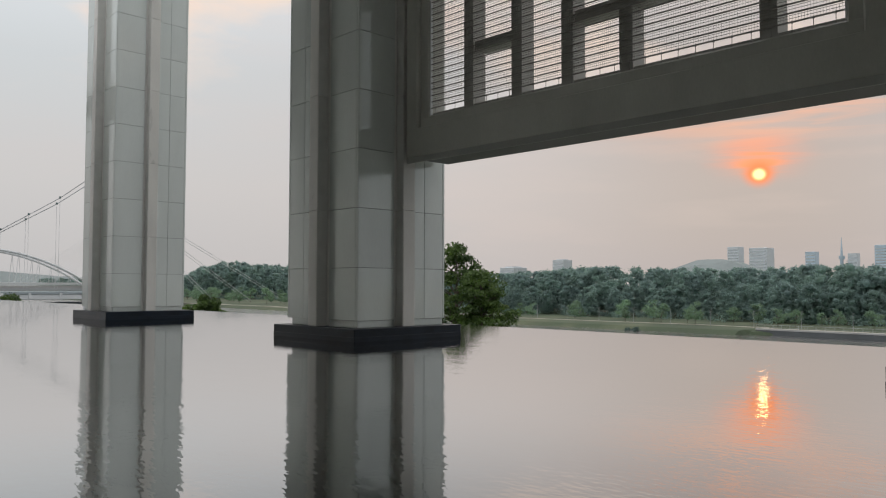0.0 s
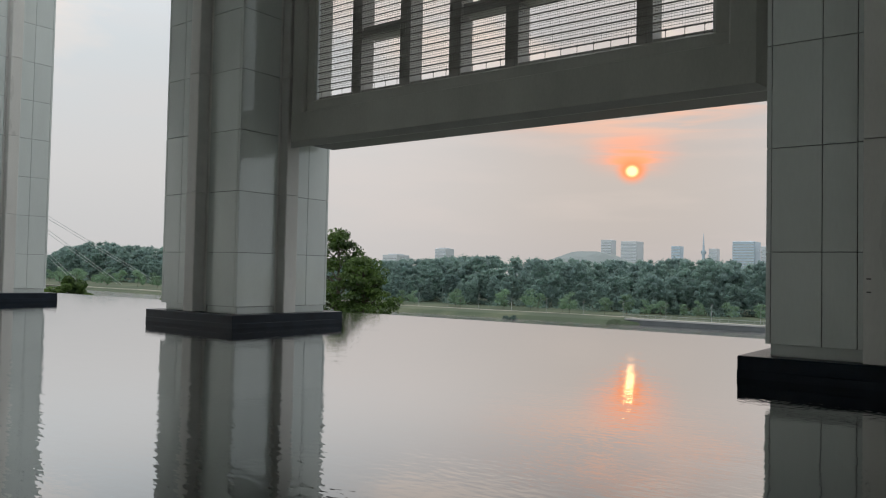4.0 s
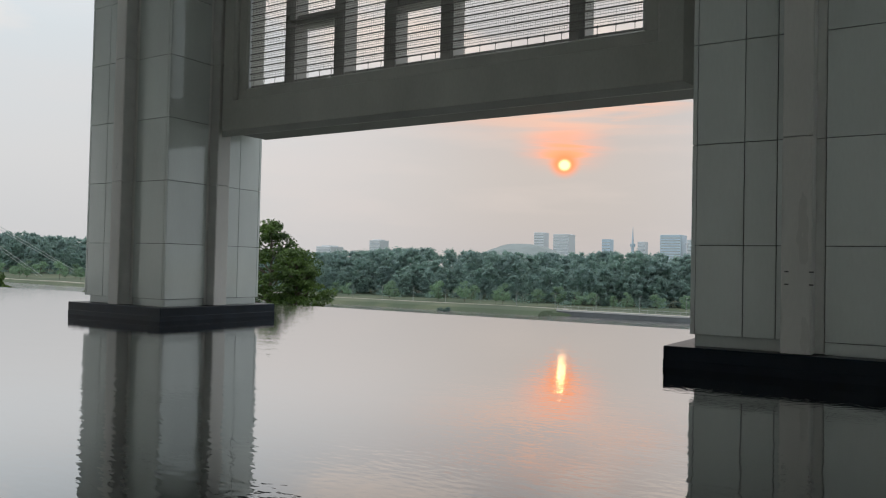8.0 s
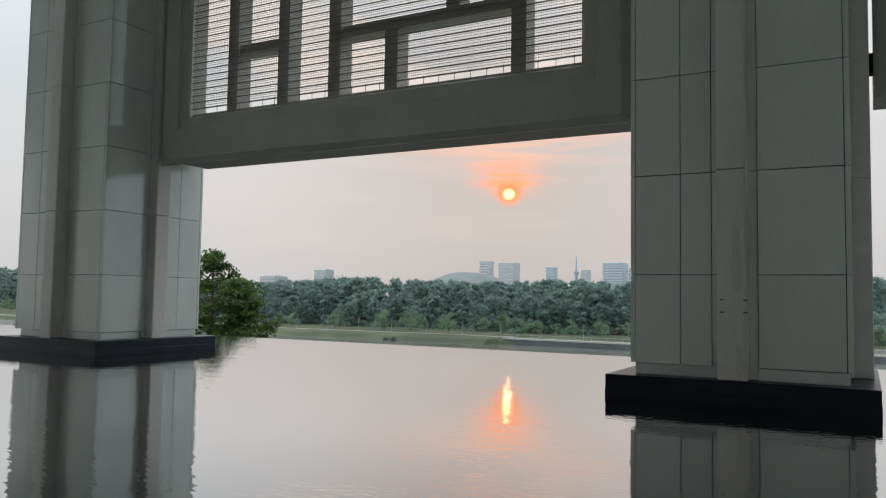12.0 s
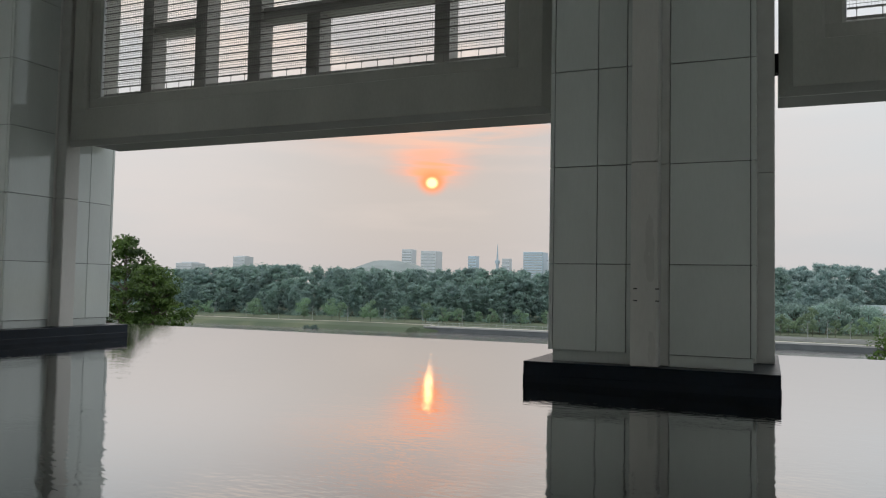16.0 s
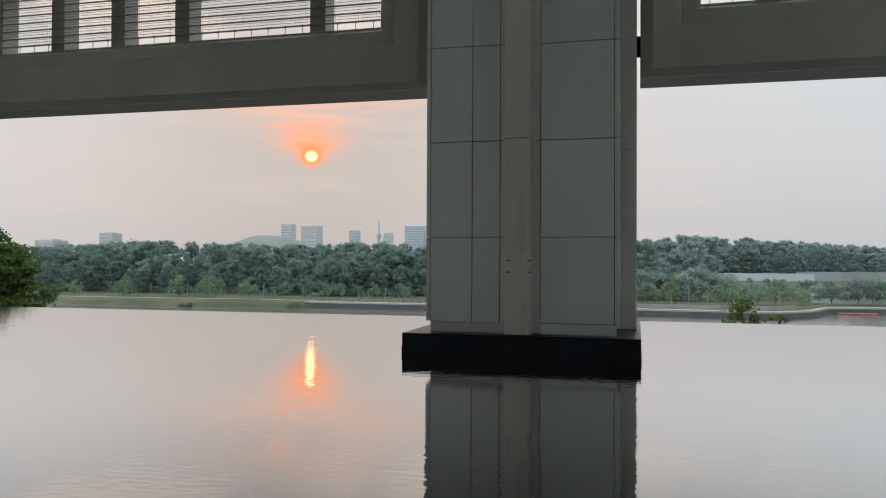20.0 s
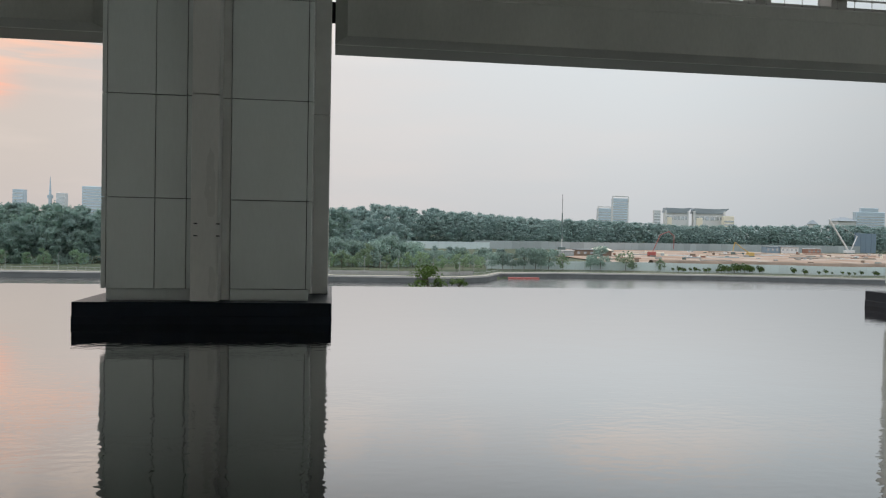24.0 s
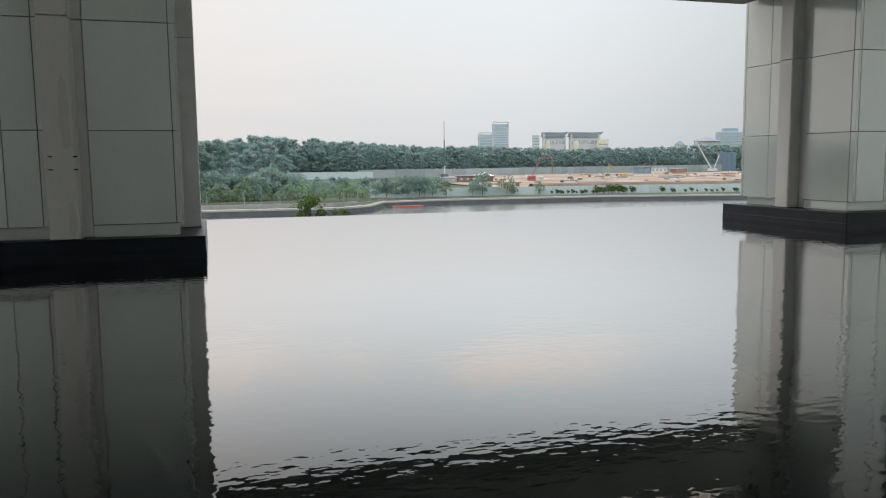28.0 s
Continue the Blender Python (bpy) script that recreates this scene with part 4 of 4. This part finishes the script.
add_tube(bm, (1.5, 0, 3), (5.5, 0, 12), 0.35, sides=5)
part("mast", bm, WHITE, crane)
bm = bmesh.new()
add_tube(bm, (5.5, 0, 12), (-15, 0, 23), 0.1, sides=4)
part("stay_rope", bm, WHITE, crane)


def hut(x, y, w, d, h, wall, roof, label, pitched=False):
    g = ground_height(x, y)
    top = thing("site_hut", (x, y, g), label, "hut", "huts on the site")
    bm = bmesh.new()
    add_box(bm, -w / 2, w / 2, -d / 2, d / 2, 0, h, 0.05)
    walls = part("wall", bm, wall, top)
    bm = bmesh.new()
    if pitched:
        vs = [bm.verts.new(p) for p in ((-w * .6, -d * .6, h), (w * .6, -d * .6, h), (w * .6, d * .6, h), (-w * .6, d * .6, h), (0, 0, h + w * 0.26))]
        for i in range(4):
            bm.faces.new((vs[i], vs[(i + 1) % 4], vs[4]))
        bm.faces.new(vs[3::-1])
    else:
        add_box(bm, -w * 0.54, w * 0.54, -d * 0.56, d * 0.56, h, h + 0.3, 0.03)
    part("roof", bm, roof, top)
    for i in range(max(2, int(w / 3))):
        piece("window", -w / 2 + 0.6 + i * 3, -w / 2 + 1.9 + i * 3, -d / 2 - 0.06, -d / 2 + 0.02, h * 0.4, h * 0.75, BAND, walls, 0.02)


hut(118, 330, 11, 6, 3.0, SPOIL, ROOFGREY, "low brown site hut with a flat grey roof")
hut(127, 335, 8, 7, 2.8, SPOIL, CREAM, "open brown site hut under a pale pitched tent roof", True)
hut(106, 322, 6, 5, 2.6, HOARD, WHITE, "small grey site hut with a white flat roof")
hut(287, 440, 12, 7, 4.4, WHITE, ROOFGREY, "white two-storey site cabins with a dark flat roof")
hut(304, 440, 9, 6, 3.2, RUST, WHITE, "low rusty brown site container with a white roof")
hut(276, 440, 9, 6, 4.2, BLUEWALL, ROOFGREY, "blue site container with a grey roof")
# stacks of formwork and spoil lying about the site
r3 = random.Random(11)
for i in range(170):
    y = r3.uniform(236, 430)
    x = r3.uniform(0.34 * (y + 14), 330)
    w, d, h = (r3.uniform(0.6, 2.2), r3.uniform(0.8, 2), r3.uniform(0.5, 1.6)) if i % 3 else (r3.uniform(5, 16), r3.uniform(0.8, 2), r3.uniform(0.3, 0.8))
    g = ground_height(x, y) + 0.2
    ob = piece("site_crate", x, x + w, y, y + d, g, g + h, r3.choice((CREAM, PATHMAT, SPOIL, WHITE, HOARD, RUST, CONCRETE, DARKGREEN)), None, 0.08)
    tagged(ob, "low crate of building materials on bare earth", "crate", "crates on the site")
NAVY = material("navy_sheet_pile", (0.17, 0.24, 0.31), 0.6, vary=0.1, each=0.08)
for x in (371, 375.1, 379.2, 383.3):
    ob = piece("sheet_pile_wall", x, x + 4, 490, 491.5, ground_height(x, 490), ground_height(x, 490) + 14.5 - 0.5 * (x > 374), NAVY, None, 0.1)
    tagged(ob, "tall dark blue-grey sheet pile wall standing upright", "panel wall", "sheet pile walls")


# ---- skyline ----
def tower(name, x, y, w, d, top_z, mat, label, floors, cap=0.0, capmat=None):
    t = thing(name, (x, y, 0), label, "building", "skyline buildings")
    bm = bmesh.new()
    add_box(bm, -w / 2, w / 2, -d / 2, d / 2, -14, top_z, w * 0.01)
    walls = part("wall", bm, mat, t)
    for i in range(floors):
        z = 14 + (top_z - 18) * i / max(1, floors)
        piece("window_band", -w * 0.46, w * 0.46, -d / 2 - 0.4, -d / 2 + 0.1, z, z + (top_z - 18) / floors * 0.45, BAND, walls, 0.0)
    if cap:
        piece("roof_crown", -w * 0.3, w * 0.3, -d * 0.3, d * 0.3, top_z, top_z + cap, capmat or mat, t, 0.3)
    return t


def far_at(dx, dy, dz, y):
    """The place at depth y that lies in a direction seen from the terrace."""
    k = (y + 14.2) / dy
    return 2.0 + dx * k, 1.7 + dz * k


def crowned(tower_thing, w, d, top_z):
    """A pale open frame that stands round the head of a glass tower."""
    for a, b in ((-w / 2 - 0.6, -w / 2 + 1.6), (w / 2 - 1.6, w / 2 + 0.6)):
        piece("fin", a, b, -d / 2 - 0.8, -d / 2 + 0.2, -10, top_z + 5.0, WHITE, tower_thing, 0.2)
    piece("head_band", -w / 2 + 1.603, w / 2 - 1.603, -d / 2 - 0.8, -d / 2 + 0.2, top_z + 3.0, top_z + 5.0, WHITE, tower_thing, 0.2)


def tower_between(name, d0, d1, y, mat, label, floors, cap=0.0, depth=None, crown=0.0):
    (xa, za), (xb, zb) = far_at(*d0, y), far_at(*d1, y)
    t = tower(name, (xa + xb) / 2, y, abs(xb - xa), depth or abs(xb - xa), (za + zb) / 2 - crown, mat, label, floors, cap)
    if crown:
        crowned(t, abs(xb - xa), depth or abs(xb - xa), (za + zb) / 2 - 5.0)
    return t


TALL = "pale hazy tower block far beyond the woods"
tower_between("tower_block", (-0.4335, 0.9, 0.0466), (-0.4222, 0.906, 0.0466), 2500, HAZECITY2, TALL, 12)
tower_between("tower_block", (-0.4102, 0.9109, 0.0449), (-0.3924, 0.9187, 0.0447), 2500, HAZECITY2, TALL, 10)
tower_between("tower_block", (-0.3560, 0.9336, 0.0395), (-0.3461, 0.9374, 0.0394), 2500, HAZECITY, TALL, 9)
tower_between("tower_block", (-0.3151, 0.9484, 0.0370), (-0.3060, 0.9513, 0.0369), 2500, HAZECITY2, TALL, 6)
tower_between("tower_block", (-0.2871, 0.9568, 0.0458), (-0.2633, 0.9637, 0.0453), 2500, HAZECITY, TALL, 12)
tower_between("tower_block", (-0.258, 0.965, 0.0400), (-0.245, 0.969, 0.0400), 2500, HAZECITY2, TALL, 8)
tower_between("tower_block", (-0.6115, 0.7906, 0.0320), (-0.6003, 0.7992, 0.0320), 2200, HAZECITY2, "pale hazy slab block far beyond the woods", 6, 3)
tower_between("tower_block", (-0.6615, 0.7495, 0.0225), (-0.6475, 0.7617, 0.0225), 2200, HAZECITY2, "pale hazy slab block far beyond the woods", 4, 4)
x, z = far_at(-0.322, 0.9451, 0.0557, 2500)
tv = thing("mast_tower", (x, 2500, 0), "thin pale broadcasting mast far beyond the woods", "tower", "skyline buildings")
for name, z0, z1, ra, rb in (("shaft", -10, z * 0.55, 7, 5), ("gallery", z * 0.55, z * 0.62, 9, 9), ("spire", z * 0.62, z, 4, 0.6)):
    bm = bmesh.new()
    add_tube(bm, (0, 0, z0), (0, 0, z1), ra, rb, 8)
    part(name, bm, HAZECITY, tv)
# far hill behind the left woods
hv, hf = [], []
hx, hy = np.linspace(-1500, -800, 40), np.linspace(1900, 2300, 8)
for y in hy:
    for x in hx:
        u, w = (x + 1060) / 185, (y - 2100) / 160
        hv.append((x, y, -10 + 90 * math.exp(-u * u - w * w) + 5 * noise.noise((x * 0.02, y * 0.02, 1))))
hf = [(j * 40 + i, j * 40 + i + 1, (j + 1) * 40 + i + 1, (j + 1) * 40 + i) for j in range(7) for i in range(39)]
# wooded slopes greyed, so that their colour carries the distance haze
HILL = material("haze_toned_hill", (0.23, 0.265, 0.262), 0.9, vary=0.1, scale=0.02, fine=0.3)
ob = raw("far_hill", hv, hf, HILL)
tagged(ob, "low wooded hill in the haze", "hill", kind="structure")
hv = []
hx, hy = np.linspace(-2460, -2200, 8), np.linspace(150, 1000, 40)
for x in hx:
    for y in hy:
        u = (x + 2330) / 80
        hv.append((x, y, -10 + (58 - 24 * (y - 450) / 300 + 7 * noise.noise((x * 0.01, y * 0.014, 5))) * math.exp(-u * u)))
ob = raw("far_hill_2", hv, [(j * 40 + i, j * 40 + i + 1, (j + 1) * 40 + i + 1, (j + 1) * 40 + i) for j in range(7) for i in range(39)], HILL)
tagged(ob, "long low wooded ridge in the haze behind the bridges", "hill", kind="structure")

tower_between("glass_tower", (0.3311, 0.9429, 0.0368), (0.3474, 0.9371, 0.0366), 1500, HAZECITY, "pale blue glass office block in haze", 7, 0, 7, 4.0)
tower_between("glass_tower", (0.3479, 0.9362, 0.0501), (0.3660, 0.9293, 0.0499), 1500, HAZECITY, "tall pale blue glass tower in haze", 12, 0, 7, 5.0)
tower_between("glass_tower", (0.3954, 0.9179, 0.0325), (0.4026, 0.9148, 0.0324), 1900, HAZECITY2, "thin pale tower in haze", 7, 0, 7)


def hall(d0, d1, y, zroof, label):
    """A cream hall under a wide upswept roof."""
    (xa, z0), (xb, _) = far_at(*d0, y), far_at(*d1, y)
    x, w = (xa + xb) / 2, abs(xb - xa)
    t = thing("hall", (x, y, 0), label, "building", "skyline buildings")
    piece("wall", -w * 0.46, w * 0.46, 0, 8, -12, z0 - 7, WHITE, t, 0.3)
    piece("cream_bay", w * -0.40, w * -0.22, -1.0, 2, -12, z0 - 13, CREAM, t, 0.2, "cream painted bay")
    for i in range(6):
        a = -w * 0.42 + i * w * 0.145
        piece("window", a, a + w * 0.10, -0.5, 0.2, z0 - 16, z0 - 11.5, BAND, t, 0.1)
    for a in (-0.5, 0.38):
        piece("column", w * a, w * (a + 0.06), -2.2, -0.2, -12, z0 - 3.5, WHITE, t, 0.1)
    bm = bmesh.new()
    vs = [(-w * 0.5, z0 - 7), (w * 0.36, z0 - 7), (w * 0.56, z0 + 0.6), (w * 0.2, z0 - 0.4), (-w * 0.46, z0)]
    a = [bm.verts.new((px, -1.5, pz)) for px, pz in vs]
    b = [bm.verts.new((px, 9, pz)) for px, pz in vs]
    for i in range(5):
        j = (i + 1) % 5
        bm.faces.new((a[i], a[j], b[j], b[i]))
    bm.faces.new(a[::-1])
    bm.faces.new(b)
    bmesh.ops.recalc_face_normals(bm, faces=bm.faces)
    part("roof", bm, ROOFGREY, t, "grey upswept sheet roof")


hall((0.4077, 0.9124, 0.0359), (0.4347, 0.8999, 0.0355), 1000, 0, "cream hall under a wide grey upswept roof")
hall((0.4379, 0.8983, 0.0354), (0.4728, 0.8805, 0.0349), 1000, 0, "cream hall under a wide grey upswept roof")
tower_between("block", (0.4690, 0.883, 0.0262), (0.4790, 0.877, 0.0262), 990, CREAM, "low cream block beside the halls in haze", 3, 0, 7)
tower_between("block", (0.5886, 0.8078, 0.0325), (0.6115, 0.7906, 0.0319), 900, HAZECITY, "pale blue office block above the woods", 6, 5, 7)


def pavilion(d0, d1, y, label):
    """A pavilion with a hipped roof."""
    (xa, z0), (xb, _) = far_at(*d0, y), far_at(*d1, y)
    w = abs(xb - xa)
    t = thing("pavilion", ((xa + xb) / 2, y, 0), label, "building", "skyline buildings")
    piece("wall", -w * 0.42, w * 0.42, -w * 0.3, w * 0.3, -12, z0 - 5, WHITE, t, 0.1)
    bm = bmesh.new()
    vs = [bm.verts.new(p) for p in ((-w / 2, -w * .4, z0 - 5), (w / 2, -w * .4, z0 - 5), (w / 2, w * .4, z0 - 5), (-w / 2, w * .4, z0 - 5), (-w * .15, 0, z0), (w * .15, 0, z0))]
    for q in ((3, 2, 1, 0), (0, 1, 5, 4), (1, 2, 5), (2, 3, 4, 5), (3, 0, 4)):
        bm.faces.new([vs[i] for i in q])
    part("roof", bm, ROOFGREY, t, "grey hipped roof")


pavilion((0.5700, 0.821, 0.0262), (0.5880, 0.808, 0.0260), 900, "white pavilion with a grey hipped roof above the woods")
pavilion((0.5500, 0.835, 0.0225), (0.5570, 0.830, 0.0225), 900, "small pavilion with a grey hipped roof above the woods")


# ---- bridges ----
BX = -384.0
br = thing("suspension_bridge", (0, 0, 0), "white cable bridge with hangers and a flat deck", "bridge")
bm = bmesh.new()
add_box(bm, BX - 7, BX + 7, -160, 150, -2.9, -1.5, 0.2)
part("deck", bm, HOARD, br)
bm = bmesh.new()
add_box(bm, BX - 5, BX + 6.6, -160, 150, -5.3, -2.903, 0.3)
part("girder", bm, WHITE, br)
bm = bmesh.new()
add_box(bm, BX - 6, BX + 5, 94, 118, -12.0, -6.6, 0.8)
part("abutment", bm, QUAY, br, "dark stone abutment")
cable = [(119.0, 52.0), (106.6, 42.0), (93.4, 33.3), (82.0, 25.8), (70.0, 18.8), (57.0, 12.8), (44.0, 8.2), (31.0, 5.2), (18.0, 3.8), (5.0, 3.6)]
for dx, drop in ((2.2, 1.0), (-2.2, 0.94)):
    piece("parapet", BX + dx * 2.9 - 0.2, BX + dx * 2.9 + 0.2, -160, 150, -1.2, 0.0, POLE, br, 0.02)
    bm = bmesh.new()
    add_tube(bm, (BX + dx, 121, -11), (BX + dx, 121, 54), 1.6, 1.0, 8)
    part("pylon_leg", bm, WHITE, br)
    for (ya, za), (yb, zb) in zip(cable, cable[1:]):
        bm = bmesh.new()
        add_tube(bm, (BX + dx, ya, za * drop), (BX + dx, yb, zb * drop), 0.21, sides=6)
        part("main_cable", bm, POLE, br)
    for ya, za in cable[1:]:
        bm = bmesh.new()
        add_tube(bm, (BX + dx, ya, -2), (BX + dx, ya, za * drop), 0.075, sides=4)
        part("hanger", bm, WHITE, br)
        piece("cable_clamp", BX + dx - 0.35, BX + dx + 0.35, ya - 0.35, ya + 0.35, za * drop - 0.25, za * drop + 0.75, DARKGREEN, br, 0.1)
        piece("hanger_socket", BX + dx * 2.9 - 0.1, BX + dx * 2.9 + 0.7, ya - 0.6, ya + 0.6, -4.6, -2.2, WHITE, br, 0.1)
    for yy in (231, 208, 186):
        bm = bmesh.new()
        add_tube(bm, (BX + dx, 121, 51.0), (BX + dx, yy, -7.5), 0.11, sides=5)
        part("back_stay", bm, WHITE, br)
for y in (-140, -60, 20, 121):
    piece("bridge_pier", BX - 5, BX + 5, y - 1.5, y + 1.5, -12, -5.2, CONCRETE, br, 0.2)

AX = -620.0
ar = thing("arch_bridge", (0, 0, 0), "pale steel arch bridge far behind over the lake", "bridge")
for dx in (-8, 8):
    arc = [(205.6 - 6.7 * i, -1 + 28.0 * (1 - ((i - 12) / 12) ** 2)) for i in range(25)]
    for (ya, za), (yb, zb) in zip(arc, arc[1:]):
        bm = bmesh.new()
        add_tube(bm, (AX + dx, ya, za), (AX + dx, yb, zb), 0.9, sides=8)
        part("arch_rib", bm, WHITE, ar)
    for i, (ya, za) in enumerate(arc[2:-2:2]):
        for s in (-2.0, 2.0):
            bm = bmesh.new()
            add_tube(bm, (AX + dx, ya, za), (AX + dx, ya + s, 0.5), 0.18, sides=4)
            part("hanger", bm, WHITE, ar)
# far cable-stayed bridge behind the arch
CX = -700.0
fan = thing("cable_stayed_bridge", (0, 0, 0), "thin fan of pale stays on a far bridge pylon", "bridge")
bm = bmesh.new()
add_tube(bm, (CX, 231, -12), (CX, 231, 44), 1.6, 1.0, 8)
part("pylon", bm, WHITE, fan)
for i in range(9):
    bm = bmesh.new()
    add_tube(bm, (CX, 231, 43 - 1.6 * i), (CX, 172 + 5.4 * i, 3.4), 0.09, sides=4)
    part("stay", bm, WHITE, fan)
piece("deck", CX - 6, CX + 6, 120, 300, 1.2, 3.2, WHITE, fan, 0.1)
bm = bmesh.new()
add_box(bm, AX - 9, AX + 9, -120, 320, -2.0, 0.8, 0.2)
part("deck", bm, CONCRETE, ar)


# ---- trees beside the pool ----
def stepping_tree(seed, x, y, top, radius, height, per, size, label, count=26):
    g = ground_height(x, y)
    t = build_tree(seed, top - g, radius, top - g - height, count, per, size, LEAF, label, "trees beside the pool", 0.16)
    t.location = (x, y, g)
    return t


def layered_tree(seed, x, y, top, tiers, size, label, per=70):
    """A broadleaf tree whose branch ends carry separate tufts of large leaves; tiers: height below the top, reach of the boughs, tufts."""
    rng = np.random.default_rng(seed)
    g = ground_height(x, y)
    tree = thing("tree", (x, y, g), label, "tree", "trees beside the pool")
    h = top - g
    bm = bmesh.new()
    add_tube(bm, (0, 0, -0.4), (0.1, 0, h * 0.5), 0.28, 0.2)
    add_tube(bm, (0.1, 0, h * 0.5), (0, 0.1, h * 0.95), 0.2, 0.05)
    part("trunk", bm, BARK, tree)
    tufts = []
    for below, reach, count in tiers:
        turn = rng.uniform(0, 6.28)
        for k in range(count):
            a = turn + 6.283 * (k + rng.uniform(-0.35, 0.35)) / count
            far = reach * rng.uniform(0.45, 1.08)
            z = h - below + rng.uniform(-0.7, 0.7) * min(1, below) - 0.12 * far
            q = rng.uniform(0.55, 1.2) * min(1, size / 0.26)
            tufts.append(((far * math.cos(a), far * math.sin(a), z), (q, q, q * 0.7)))
            if k % 3 == 0:
                bm = bmesh.new()
                add_tube(bm, (0.05, 0, max(0.5, z - 0.4 - far * 0.35)), (far * math.cos(a), far * math.sin(a), z), 0.09, 0.03, 5)
                part("limb", bm, BARK, tree)
    v, f = leaves(rng, tufts, per, size * 0.75, 0.5, 0.6, 0.35)
    cloud_object("crown", v, f, LEAF, tree)
    return tree


TALLTIERS = [(0.4, 0.7, 5), (1.0, 1.4, 8), (1.7, 2.0, 9), (2.5, 2.6, 10), (3.2, 3.6, 11), (3.9, 4.6, 13), (4.7, 5.6, 16), (5.5, 6.2, 18), (6.4, 6.4, 19), (7.3, 6.3, 19), (8.3, 6.0, 18), (9.3, 5.8, 16), (10.2, 5.2, 14)]
layered_tree(31, -58.5, 46.0, 5.9, TALLTIERS, 0.27, "dense dark green broadleaf tree beyond the pool edge")
layered_tree(32, -53.8, 45.0, 3.0, [(0.3, 0.5, 3), (0.9, 1.3, 8), (1.6, 1.9, 12), (2.4, 2.4, 14), (3.3, 2.7, 16), (4.2, 2.9, 16), (5.2, 2.9, 16), (6.2, 2.6, 12)], 0.25, "smaller broadleaf tree beside the tall one")
LOW = [(0.1, 0.3, 2), (0.4, 0.6, 3), (0.9, 1.0, 5), (1.5, 1.3, 6), (2.2, 1.3, 6), (3.0, 1.2, 5)]
layered_tree(33, 9.6, 46.0, -1.1, LOW, 0.2, "leafy treetop just clearing the pool edge", 48)
layered_tree(34, 12.1, 46.0, -2.1, [(0.15, 0.3, 2), (0.5, 0.5, 3), (1.0, 0.6, 4), (1.6, 0.6, 4)], 0.17, "leafy treetop just clearing the pool edge", 40)
stepping_tree(35, -117.3, 46.0, 0.3, 4.9, 8.0, 170, 0.34, "leafy treetop just clearing the pool edge")
stepping_tree(36, -90.5, 46.0, -1.2, 2.0, 4.4, 120, 0.28, "leafy treetop just clearing the pool edge")
stepping_tree(37, -231.0, 46.0, -1.2, 9.0, 7.0, 130, 0.4, "leafy treetop just clearing the pool edge")
stepping_tree(38, -194.0, 46.0, -3.2, 7.0, 5.0, 110, 0.4, "leafy treetop just clearing the pool edge")
